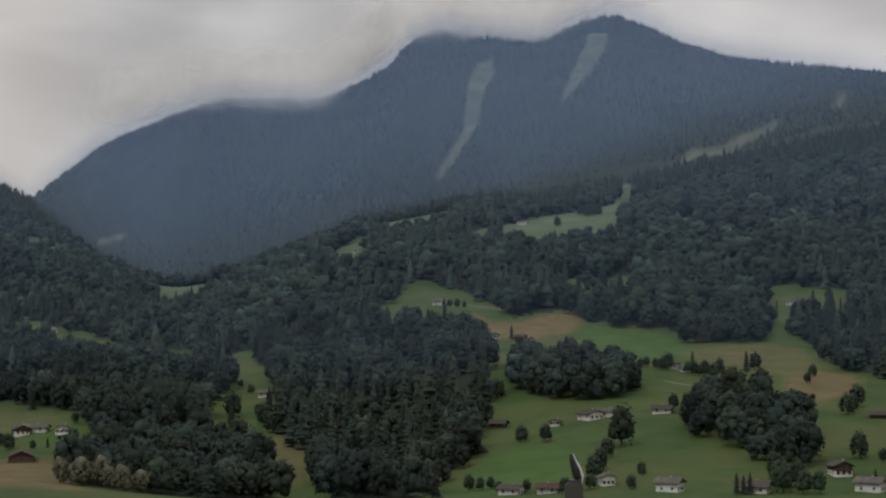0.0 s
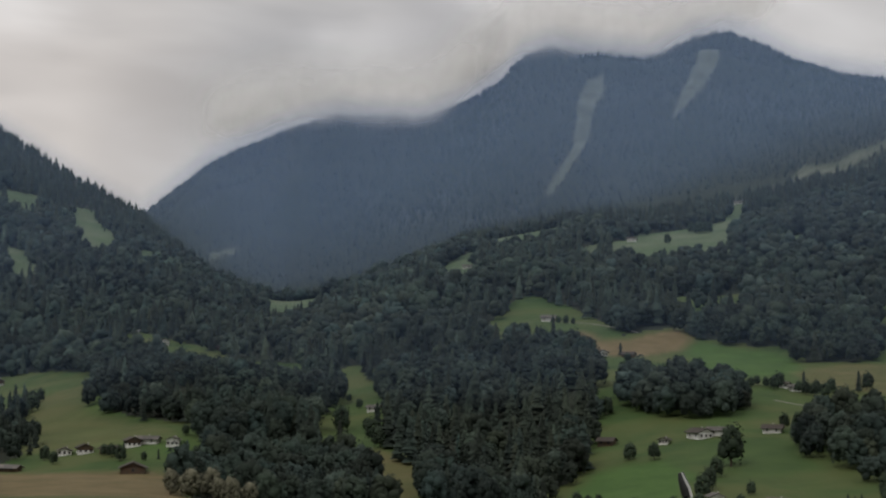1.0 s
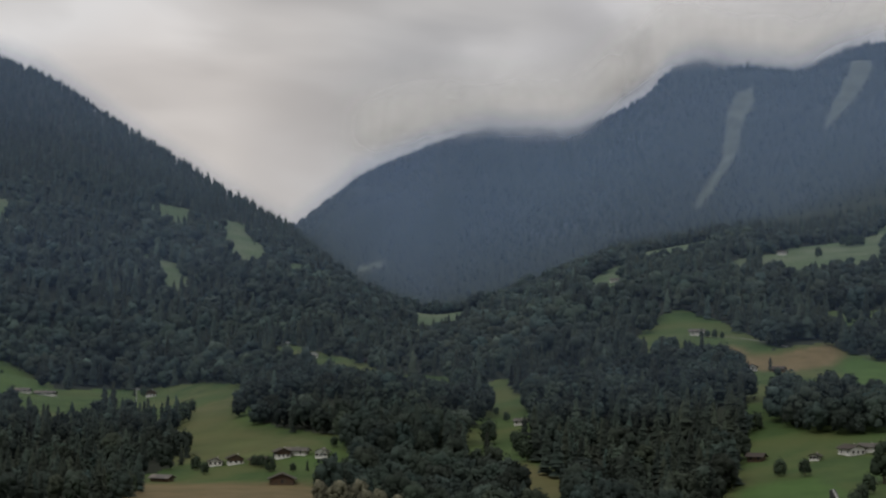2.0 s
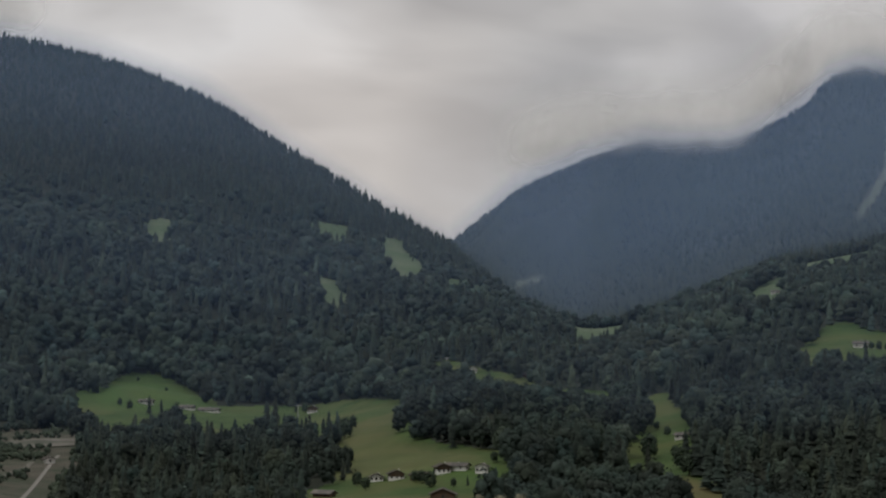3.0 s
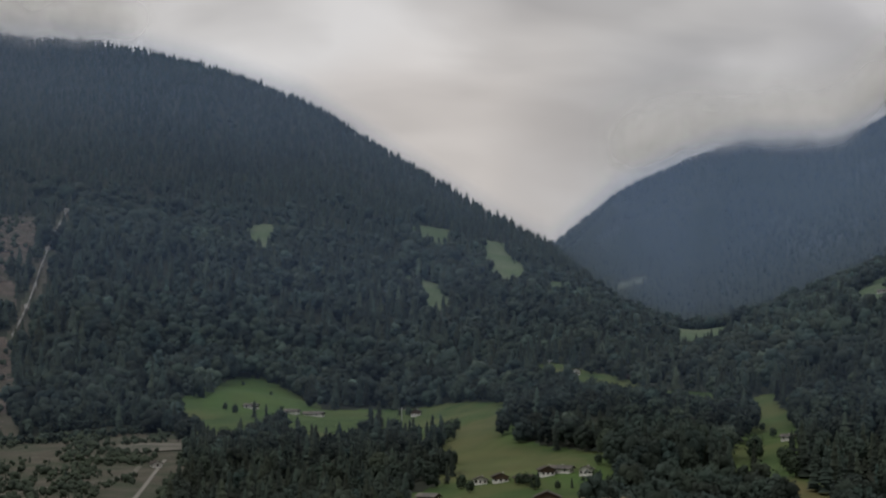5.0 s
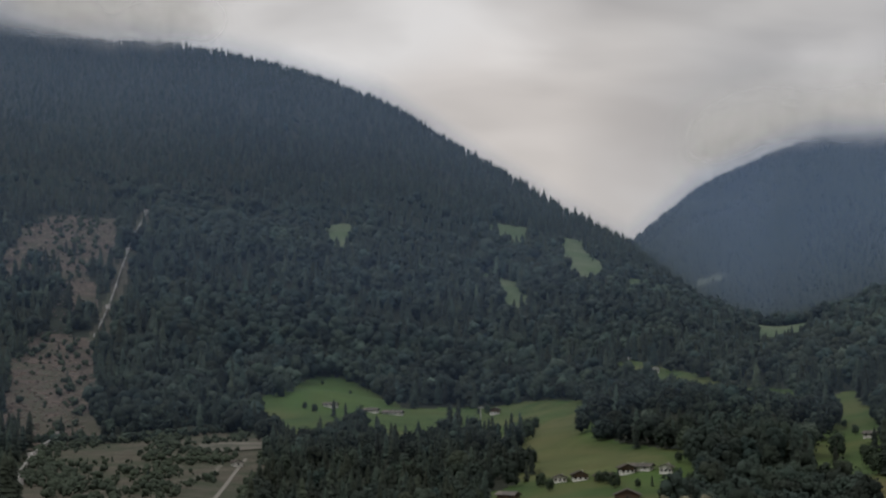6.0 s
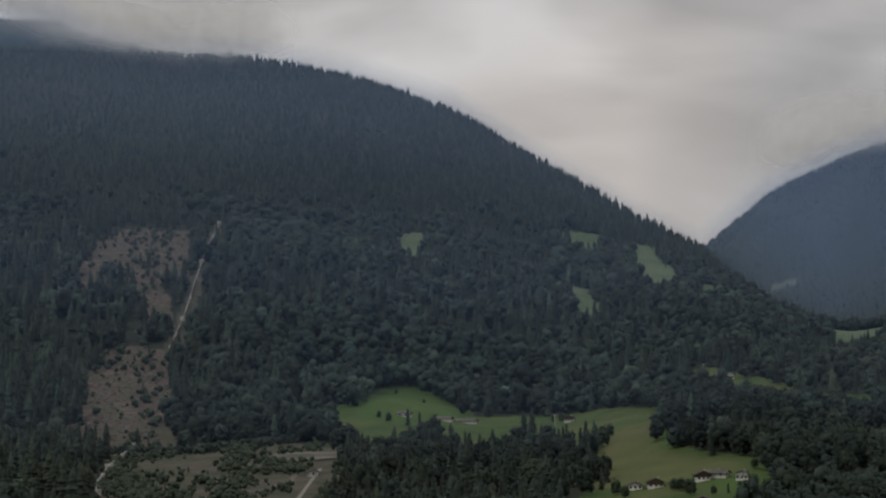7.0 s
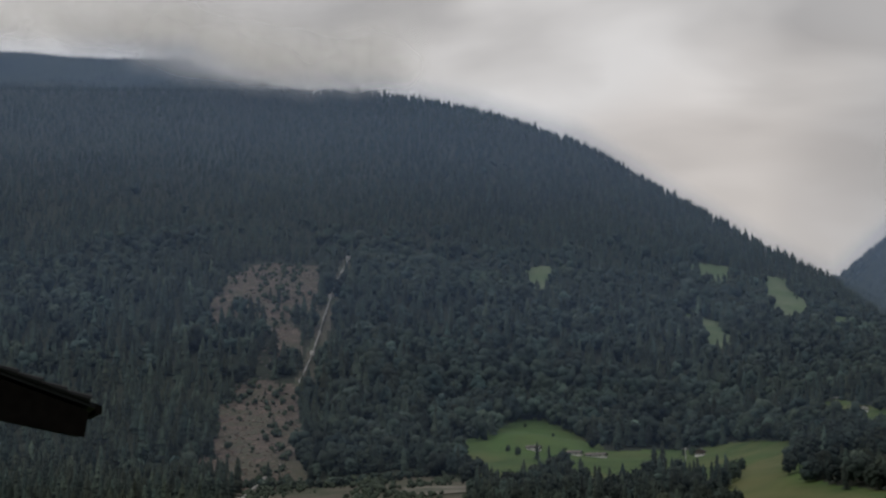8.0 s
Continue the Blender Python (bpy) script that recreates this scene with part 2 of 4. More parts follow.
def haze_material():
    """Blue-tinted see-through sheets that imitate distance haze between the slopes, lit by the sky; the sheets carry
    their depth.
    """
    made = bpy.data.materials.new("haze_tint")
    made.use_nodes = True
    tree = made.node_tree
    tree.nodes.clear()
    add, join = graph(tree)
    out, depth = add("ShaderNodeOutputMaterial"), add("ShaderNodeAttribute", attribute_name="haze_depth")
    front, through_light = add("ShaderNodeBsdfDiffuse", Color=(*HAZE_BLUE, 1)), add("ShaderNodeBsdfTranslucent", Color=(*HAZE_BLUE, 1))
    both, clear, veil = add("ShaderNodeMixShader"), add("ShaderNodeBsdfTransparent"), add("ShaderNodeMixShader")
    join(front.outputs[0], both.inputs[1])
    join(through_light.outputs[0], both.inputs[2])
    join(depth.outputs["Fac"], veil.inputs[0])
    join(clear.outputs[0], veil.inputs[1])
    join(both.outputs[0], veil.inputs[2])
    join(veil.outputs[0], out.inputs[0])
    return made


# Blue of the airlight, put into the sheets' colour.
HAZE_BLUE = (0.365, 0.55, 0.91)
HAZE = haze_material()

# ---- the lie of the land ----
# The eye is the origin of bearings (degrees, to the right of +y). Feature lines of the relief,
# each a distance in metres and an angle of rise from the eye for every bearing.
EYE = 70.0
BEARING = [-46, -38, -32, -29, -26, -23, -20, -17, -14.2, -12.4, -10.4, -8.3, -6.6, -4.9, -2.6, -0.9, 1, 3, 5.3, 7.4, 9.2, 11.5, 14, 24]
FLOOR_D = [900, 900, 950, 950, 950, 1000, 1000, 1000, 1000, 950, 950, 950, 930, 900, 900, 900, 880, 850, 830, 830, 830, 830, 830, 830]
FLOOR_E = [-3.4, -3.4, -3.4, -3.4, -3.5, -3.6, -3.5, -3.4, -3.3, -3.5, -3.8, -4.2, -4.4, -4.5, -4.5, -4.5, -4.5, -4.5, -4.5, -4.5, -4.5, -4.5, -4.5, -4.5]
FOOT_D = [1500, 1500, 1500, 1500, 1450, 1450, 1450, 1450, 1350, 1300, 1300, 1300, 1250, 1200, 1200, 1200, 1150, 1100, 1080, 1080, 1080, 1080, 1080, 1080]
FOOT_E = [-1.5, -1.5, -1.5, -1.5, -1.4, -1.2, -1.3, -1.3, -1.1, -1.0, -0.95, -1.2, -1.5, -1.9, -2.1, -1.9, -1.9, -2, -2, -2, -2, -2, -2, -2]
BENCH_D = [1800, 1800, 1800, 1800, 1750, 1750, 1750, 1750, 1700, 1650, 1650, 1650, 1600, 1550, 1500, 1550, 1500, 1450, 1450, 1450, 1450, 1450, 1450, 1450]
BENCH_E = [1, 1, 0.8, 0.8, 0.5, 0.3, -0.1, -0.3, 0.2, 0.5, 0.5, 0.2, 0.1, 0.2, 0.4, 0.9, 0.6, 0.3, 0.3, 0.2, 0.2, 0.1, 0, 0]
BROW_D = [2400, 2400, 2400, 2400, 2400, 2400, 2350, 2250, 2150, 2050, 2000, 2000, 1950, 1950, 1950, 1950, 1950, 1900, 1850, 1850, 1850, 1850, 1850, 1850]
BROW_E = [5.2, 5.2, 5.2, 5.0, 4.8, 4.6, 4.0, 3.0, 2.2, 1.8, 1.3, 0.8, 1.1, 1.6, 2.2, 2.6, 2.6, 2.4, 2.1, 2.1, 2.1, 2.2, 2.3, 2.3]
RIDGE_D = [3300, 3300, 3350, 3350, 3350, 3300, 3200, 3100, 2900, 2700, 2400, 2300, 2400, 2450, 2500, 2550, 2600, 2600, 2650, 2700, 2700, 2700, 2750, 2750]
RIDGE_E = [10.47, 10.57, 10.57, 10.57, 10.47, 9.87, 8.86, 7.00, 5.32, 4.31, 2.54, 1.75, 2.1, 2.65, 3.66, 4.0, 4.3, 4.4, 4.8, 5.2, 5.5, 6.0, 6.4, 6.6]
LEE_D = [3600, 3600, 3700, 3700, 3800, 3800, 3700, 3600, 3400, 3300, 3200, 3100, 3100, 3100, 3100, 3100, 3100, 3100, 3100, 3200, 3200, 3300, 3300, 3300]
LEE_E = [9.2, 9.6, 9.8, 9.3, 9, 8, 6.5, 5, 3.4, 2.3, 1.2, 0.9, 1.3, 1.8, 2.8, 3.3, 3.8, 4.2, 4.8, 5.4, 5.8, 6.4, 6.8, 7]
# the far skyline has bearings of its own
SKY_B = [-46, -37.7, -35.7, -32.1, -30.9, -28, -24, -18, -14, -12.4, -11.7, -10.4, -8.3, -6.6, -3.9, -2.8, -1.6, -1.1, -0.2, 0.8, 3.1, 4.3, 5.3, 6.4, 7.4, 8.9, 11.4, 13.4, 24]
SKY_E = [11.47, 11.55, 11.47, 11.53, 10.97, 10.07, 8.07, 5.07, 4.07, 4.52, 5.12, 6.12, 7.07, 7.57, 7.52, 7.92, 8.57, 9.27, 9.7, 9.6, 9.37, 9.92, 10.09, 9.72, 9.15, 8.72, 8.34, 8.07, 7.57]
SKY_D = [4400, 4400, 4400, 4400, 4400, 4450, 4500, 4500, 4500, 4500, 4500, 4500, 4500, 4500, 4500, 4500, 4500, 4500, 4520, 4550, 4550, 4550, 4550, 4550, 4500, 4450, 4350, 4250, 4200]

lattice = np.random.RandomState(7).rand(256, 256)


def value_noise(x, y):
    """Smooth lattice noise from 0 to 1."""
    x, y = np.asarray(x, float), np.asarray(y, float)
    i, j = np.floor(x).astype(int), np.floor(y).astype(int)
    u, v = x - i, y - j
    u, v = u * u * (3 - 2 * u), v * v * (3 - 2 * v)
    i, j, k, l = i & 255, j & 255, (i + 1) & 255, (j + 1) & 255
    return (lattice[i, j] * (1 - u) + lattice[k, j] * u) * (1 - v) + (lattice[i, l] * (1 - u) + lattice[k, l] * u) * v


def fbm(x, y, octaves=4):
    total, amp = 0, 0.5
    for n in range(octaves):
        total, amp, x, y = total + amp * (value_noise(x, y) - 0.5), amp / 2, x * 2.03 + 17.3, y * 2.03 + 5.1
    return total


def smooth(values, width, axis):
    """Gaussian smoothing over that many samples."""
    n = int(3 * width) + 1
    kernel = np.exp(-0.5 * (np.arange(-n, n + 1) / width) ** 2)
    kernel /= kernel.sum()
    pad = [(0, 0)] * values.ndim
    pad[axis] = (n, n)
    return np.apply_along_axis(lambda row: np.convolve(row, kernel, "valid"), axis, np.pad(values, pad, mode="edge"))


FINE_B = np.arange(-46, 24.01, 0.125)
FINE_D = np.concatenate([np.arange(0, 800, 25.0), np.arange(800, 2800, 10.0), np.arange(2800, 5000, 22.0)])
# Knolls and hollows: bearing, distance, half-width across and along, height.
KNOLLS = [(-11.3, 1280, 95, 85, 9), (-8.9, 1080, 70, 65, 10), (-6.3, 1230, 32, 170, -9), (-1.6, 1240, 120, 150, 12),
          (-21.6, 1640, 45, 45, 9), (3.5, 1560, 120, 60, 6), (8.6, 1050, 60, 90, 5), (10.5, 1500, 90, 60, 6),
          (-4.5, 1800, 180, 110, 14), (-13, 2050, 120, 150, 12), (-17, 2150, 160, 160, 16), (-24, 2250, 190, 180, 18), (-31, 2150, 140, 200, 14), (8, 2150, 200, 140, 14)]


def relief():
    """Heights on the grid of fine bearings and distances."""
    soft = []
    for d, e in ((FLOOR_D, FLOOR_E), (FOOT_D, FOOT_E), (BENCH_D, BENCH_E), (BROW_D, BROW_E), (RIDGE_D, RIDGE_E), (LEE_D, LEE_E)):
        soft.append((smooth(np.interp(FINE_B, BEARING, d), 5, 0), smooth(np.interp(FINE_B, BEARING, e), 4, 0)))
    soft.append((np.interp(FINE_B, SKY_B, SKY_D), smooth(np.interp(FINE_B, SKY_B, SKY_E), 1.1, 0)))
    heights = np.zeros((len(FINE_B), len(FINE_D)))
    for k in range(len(FINE_B)):
        ds = [0, 15, 60, 250, 600] + [d[k] for d, e in soft] + [5000]
        zs = [68.3, 68.2, 62, 44, 15] + [EYE + d[k] * math.tan(radians(e[k])) for d, e in soft]
        heights[k] = np.interp(FINE_D, ds, zs + [zs[-1] - 60])
    heights = smooth(heights, 1.8, 1)
    b, d = np.meshgrid(np.radians(FINE_B), FINE_D, indexing="ij")
    x, y = d * np.sin(b), d * np.cos(b)
    rough = np.clip((d - 700) / 1500, 0, 1)
    gully = (0.5 - np.abs(fbm(x / 320 + 3, y / 900 + 8, 3)) * 2.2) * (26 * np.clip((d - 1900) / 900, 0, 1) + 80 * np.clip((d - 3200) / 500, 0, 1))
    crest = np.minimum(np.abs(d - soft[4][0][:, None]), np.abs(d - soft[6][0][:, None]))
    gully *= np.clip(crest / 350, 0, 1)
    for kb, kd, across, along, rise in KNOLLS:
        heights = heights + rise * np.exp(-((b - radians(kb)) * kd / across) ** 2 - ((d - kd) / along) ** 2)
    return heights + rough * 7 * fbm(x / 130, y / 130, 4) * np.clip(crest / 120, 0.3, 1) + gully + 2.5 * fbm(x / 45, y / 45, 2) * rough


HEIGHTS = relief()


def ground_z(x, y):
    """The ground's height at plan places inside the wide sector ahead."""
    x, y = np.asarray(x, float), np.asarray(y, float)
    b, d = np.degrees(np.arctan2(x, y)), np.hypot(x, y)
    u = np.clip((b - FINE_B[0]) / 0.125, 0, len(FINE_B) - 1.001)
    v = np.clip(np.interp(d, FINE_D, np.arange(len(FINE_D))), 0, len(FINE_D) - 1.001)
    i, j = u.astype(int), v.astype(int)
    u, v = u - i, v - j
    return (HEIGHTS[i, j] * (1 - u) + HEIGHTS[i + 1, j] * u) * (1 - v) + (HEIGHTS[i, j + 1] * (1 - u) + HEIGHTS[i + 1, j + 1] * u) * v


# Open land in plan (x, y); all the rest of the slopes beyond the valley floor is wooded.
PIPE_LINES = [[(-1118, 2160), (-1054, 2007), (-944, 1740), (-909, 1650), (-897, 1650), (-931, 1740), (-1042, 2007), (-1102, 2160)], [(-763, 1316), (-667, 1118), (-540, 870), (-520, 870), (-651, 1118), (-745, 1316)]]
VALLEY_MEADOWS = [
    [(-4, 881), (23, 1025), (29, 1172), (32, 1376), (7, 1517), (34, 1508), (100, 1541), (111, 1498), (182, 1458), (181, 1394), (247, 1402), (259, 1434), (269, 1365), (259, 1275), (275, 1226), (283, 1125), (176, 703), (-3, 713)],
    [(-300, 983), (-261, 997), (-236, 1022), (-204, 1050), (-193, 979), (-165, 807), (-237, 777)],
    [(249, 1414), (289, 1657), (309, 1748), (365, 1667), (348, 1603), (306, 1596), (268, 1478), (257, 1416)],
    [(-57, 1585), (-36, 1721), (-23, 1751), (3, 1718), (32, 1643), (53, 1531), (38, 1490), (7, 1529), (-12, 1598), (-40, 1579)],
]
UPPER_PASTURES = [
    [(64, 2218), (120, 2399), (172, 2405), (230, 2484), (258, 2670), (272, 2670), (237, 2402), (207, 2206), (152, 2217), (77, 2197)],
    [(-72, 2410), (-86, 2500), (-10, 2570), (18, 2570), (12, 2450), (-30, 2430)],
    [(-139, 2203), (-120, 2282), (-101, 2328), (-92, 2196), (-95, 2118)],
    [(-337, 2217), (-345, 2290), (-255, 2380), (-262, 2300), (-327, 2200)],
]
GULLY_MEADOWS = [
    [(-177, 1506), (-154, 1517), (-136, 1395), (-109, 1232), (-107, 1160), (-111, 1093), (-96, 1071), (-84, 1023), (-70, 961), (-55, 908), (-60, 840), (-72, 840), (-75, 910), (-86, 963), (-102, 1025), (-117, 1069), (-146, 1153), (-146, 1225), (-145, 1292)],
    [(106, 1742), (108, 1781), (152, 1829), (194, 1855), (189, 1813)],
    [(-650, 2499), (-638, 2545), (-595, 2438), (-547, 2317), (-561, 2302), (-594, 2346)],
    [(-517, 2327), (-503, 2330), (-475, 2195), (-493, 2237)],
]
BENCH_MEADOWS = [
    [(-667, 1498), (-629, 1485), (-665, 1597), (-657, 1662), (-610, 1628), (-547, 1527), (-505, 1573), (-450, 1561), (-379, 1481), (-346, 1400), (-299, 1195), (-279, 1157), (-202, 1069), (-193, 1004), (-181, 969), (-292, 967), (-287, 1065), (-321, 1165), (-375, 1330), (-464, 1444), (-458, 1329), (-478, 1322), (-536, 1416), (-540, 1295), (-601, 1377)],
    [(-900, 2263), (-888, 2300), (-856, 2238), (-847, 2164)],
]
CLEARINGS = [
    [(-392, 1700), (-368, 1672), (-314, 1600), (-259, 1536), (-233, 1548), (-203, 1545), (-200, 1511), (-250, 1466), (-296, 1490), (-369, 1630)],
    [(258, 2506), (297, 2477), (291, 2442), (258, 2467)],
    [(262, 2131), (290, 2130), (286, 2098), (259, 2101)],
    [(31, 2174), (58, 2275), (59, 2218), (35, 2150)],
    [(64, 2160), (106, 2300), (110, 2240), (70, 2140)],
    [(110, 1689), (186, 1779), (194, 1760), (125, 1672)],
    [(-720, 2429), (-734, 2490), (-712, 2520), (-690, 2482)],
    [(-668, 2134), (-660, 2182), (-632, 2143), (-656, 2104)],
    [(-640, 2148), (-617, 2160), (-578, 2053), (-593, 2025)],
]
MEADOWS = VALLEY_MEADOWS + UPPER_PASTURES + GULLY_MEADOWS + BENCH_MEADOWS + CLEARINGS
# Fields mown to straw, with how far each has yellowed, and fields of fresh green.
MOWN_FIELDS = [
    (1.0, [(2, 1534), (30, 1545), (43, 1500), (70, 1508), (104, 1542), (116, 1506), (99, 1465), (71, 1433), (45, 1419), (33, 1462)]),
    (0.85, [(220, 1211), (249, 1261), (272, 1227), (258, 1155), (218, 1092), (208, 1125)]),
    (0.95, [(-310, 965), (-190, 950), (-150, 780), (-260, 780)]),
    (0.45, [(168, 1344), (215, 1396), (262, 1380), (260, 1289), (227, 1225), (195, 1255), (172, 1283)]),
    (0.5, [(-100, 1075), (-78, 1040), (-62, 940), (-85, 930), (-100, 1000)]),
    (0.28, [(-385, 1350), (-345, 1400), (-299, 1195), (-215, 1065), (-205, 1035), (-300, 1040), (-330, 1180)]),
]
LUSH_FIELDS = [
    (0.9, [(116, 1500), (180, 1440), (182, 1350), (140, 1300), (105, 1330), (100, 1440)]),
    (1.0, [(5, 900), (25, 985), (60, 985), (72, 930), (60, 880), (10, 860)]),
    (0.7, [(-300, 1060), (-205, 1055), (-195, 1000), (-290, 1035)]),
    (0.6, [(-660, 1600), (-610, 1640), (-545, 1530), (-560, 1440), (-620, 1450)]),
]
WOODS = [
    [(42, 1167), (53, 1137), (75, 1114), (99, 1116), (116, 1153), (119, 1201), (102, 1236), (65, 1241), (46, 1221)],
    [(126, 977), (133, 952), (146, 929), (155, 884), (166, 862), (178, 926), (187, 988), (183, 1041), (167, 1072), (144, 1045)],
]
SCREE = [
    [(112, 4130), (112, 3992), (92, 3824), (76, 3656), (54, 3513), (20, 3381), (-7, 3327), (-18, 3342), (5, 3414), (32, 3519), (46, 3666), (52, 3846), (78, 4040)],
    [(330, 4193), (376, 4187), (348, 3975), (311, 3813), (269, 3680), (243, 3613), (233, 3637), (258, 3765), (290, 3925)],
    [(404, 3169), (433, 3235), (477, 3208), (523, 3264), (556, 3268), (600, 3330), (580, 3252), (518, 3198), (471, 3121), (430, 3166), (376, 2898)],
    [(702, 3362), (730, 3457), (745, 3453), (718, 3352)],
    [(-654, 3527), (-605, 3588), (-597, 3556), (-638, 3484)],
]
CLEARED = [
    [(-935, 1543), (-955, 1604), (-950, 1645), (-913, 1642), (-872, 1579), (-790, 1415), (-735, 1329), (-740, 1250), (-788, 1295), (-860, 1406)],
    [(-1114, 1823), (-1180, 1969), (-1181, 2066), (-1143, 2128), (-1058, 1963), (-1032, 1868), (-997, 1791), (-972, 1733), (-997, 1736), (-1048, 1838), (-1093, 1875), (-1093, 1819)],
]
SCRUBLAND = [
    [(-521, 865), (-700, 1185), (-750, 1312), (-690, 1321), (-631, 1320), (-575, 1313), (-474, 1069), (-423, 934)],
]


def inside(polygons, x, y, ragged=0.0, grain=22):
    """Which places lie in any of the polygons, with edges wandering by so many metres."""
    x, y = np.asarray(x, float), np.asarray(y, float)
    if ragged:
        x, y = x + ragged * 2 * fbm(x / grain + 5, y / grain, 3), y + ragged * 2 * fbm(x / grain, y / grain + 9, 3)
    found = np.zeros(x.shape, bool)
    for ring in polygons:
        within = np.zeros(x.shape, bool)
        for (x0, y0), (x1, y1) in zip(ring, ring[1:] + ring[:1]):
            if y0 != y1:
                within ^= ((y0 > y) != (y1 > y)) & (x < (x1 - x0) * (y - y0) / (y1 - y0) + x0)
        found |= within
    return found


def swept(polygons, x, y, ragged, reach, grain=22):
    """Like inside, with the clearings drawn out downhill by so many metres."""
    d = np.maximum(np.hypot(x, y), 1)
    found = np.zeros(x.shape, bool)
    for step in np.linspace(0, reach, 5):
        found |= inside(polygons, x * (1 + step / d), y * (1 + step / d), ragged, grain)
    return found


def open_land(x, y):
    """Meadows and clearings of grass."""
    found = inside(MEADOWS[:2], x, y, 6)
    for first, last, reach in ((2, 4, 80), (4, 5, 150), (5, 6, 190), (6, 8, 170), (8, 9, 40), (9, 10, 45), (10, 14, 70), (14, 15, 60), (15, 18, 60), (18, 23, 50)):
        found |= swept(MEADOWS[first:last], x, y, 6, reach)
    return found


def blended(x, y):
    """Distance with wandering borders, by which one kind of wood passes into the next."""
    return np.hypot(x, y) + 300 * fbm(x / 210 + 11, y / 210, 3)


def cover(x, y, undergrowth=False):
    """Kind of cover: 0 forest, 1 meadow, 2 felled, 3 scrub, 4 bare mountain slope, 5 high undergrowth, 6 high pasture
    in haze-paled grass.
    """
    d = np.hypot(x, y)
    kind = np.where(d < 840, 1, 0)
    b = np.degrees(np.arctan2(x, y))
    if undergrowth:
        kind[d > np.interp(b, BEARING, LEE_D) - 200] = 5
    kind[swept(SCRUBLAND, x, y, 14, 260)] = 3
    meadow = open_land(x, y)
    if undergrowth:
        for dx, dy in ((8, 7), (-8, -7)):
            meadow |= open_land(x + dx, y + dy)
    kind[meadow] = 1
    kind[meadow & (d > 1900)] = 6
    kind[swept(CLEARED, x, y, 40, 60, 45)] = 2
    if not undergrowth:
        kind[inside(SCREE, x, y, 9, 60)] = 4
        kind[inside(WOODS, x, y, 6)] = 0
    kind[swept(PIPE_LINES, x, y, 3, 45)] = 3
    return kind


def mesh_of(name, verts, faces, mats, index=None, shade=False):
    """A mesh from arrays of corners and of triangles or quads."""
    data = bpy.data.meshes.new(name)
    verts, faces = np.asarray(verts, np.float32), np.asarray(faces, np.int32)
    n, k = faces.shape
    data.vertices.add(len(verts))
    data.vertices.foreach_set("co", verts.ravel())
    data.loops.add(n * k)
    data.loops.foreach_set("vertex_index", faces.ravel())
    data.polygons.add(n)
    data.polygons.foreach_set("loop_start", np.arange(0, n * k, k, dtype=np.int32))
    if index is not None:
        data.polygons.foreach_set("material_index", np.asarray(index, np.int32))
    if shade:
        data.polygons.foreach_set("use_smooth", np.ones(n, bool))
    for m in mats:
        data.materials.append(m)
    data.update(calc_edges=True)
    return data


def build_ground():
    around = np.concatenate([FINE_B, np.arange(27, 312.1, 3.0)])
    b, d = np.meshgrid(np.radians(around), FINE_D, indexing="ij")
    x, y = d * np.sin(b), d * np.cos(b)
    z = np.empty_like(x)
    n = len(FINE_B)
    z[:n] = HEIGHTS
    side = ((around[n:] - 24) / 290)[:, None]
    z[n:] = HEIGHTS[-1] * (1 - side) + HEIGHTS[0] * side
    rows, cols = len(around), len(FINE_D)
    i, j = np.meshgrid(np.arange(rows), np.arange(cols - 1), indexing="ij")
    i, j = i.ravel(), j.ravel()
    nxt = (i + 1) % rows
    faces = np.stack([i * cols + j, i * cols + j + 1, nxt * cols + j + 1, nxt * cols + j], 1)
    verts = np.stack([x.ravel(), y.ravel(), z.ravel()], 1)
    mid = verts[faces].mean(1)
    bare = np.zeros(len(verts), np.float32)
    high = np.nonzero((np.hypot(verts[:, 0], verts[:, 1]) > 2800) & (np.abs(verts[:, 0]) < 1200) & (verts[:, 1] > 0))[0]
    for dx, dy in ((0, 0), (14, 6), (-14, -6), (6, -22), (-6, 22)):
        bare[high] += 0.2 * inside(SCREE, verts[high, 0] + dx * 0.3, verts[high, 1] + dy, 7, 60)
    data = mesh_of("ground", verts, faces, [FLOOR, GRASS, FELLED, SCRUB, HIGH_FLOOR, HIGH_FLOOR, HAZED_GRASS], cover(mid[:, 0], mid[:, 1], True), True)
    near = np.nonzero((np.hypot(verts[:, 0], verts[:, 1]) < 1900) & (verts[:, 1] > 500))[0]
    for name, fields in (("mown_field", MOWN_FIELDS), ("lush_field", LUSH_FIELDS)):
        value = np.zeros(len(verts), np.float32)
        for amount, ring in fields:
            for dx, dy in ((0, 0), (4, 3), (-4, -3), (2, -8), (-2, 8)):
                value[near] += 0.2 * amount * inside([ring], verts[near, 0] + dx, verts[near, 1] + dy, 6, 40)
        data.attributes.new(name, "FLOAT", "POINT").data.foreach_set("value", value)
    data.attributes.new("bare_slope", "FLOAT", "POINT").data.foreach_set("value", bare)
    tagged(new("ground", data), "valley floor, meadows and mountain slopes, grass and forest soil", "ground", kind="structure")


build_ground()

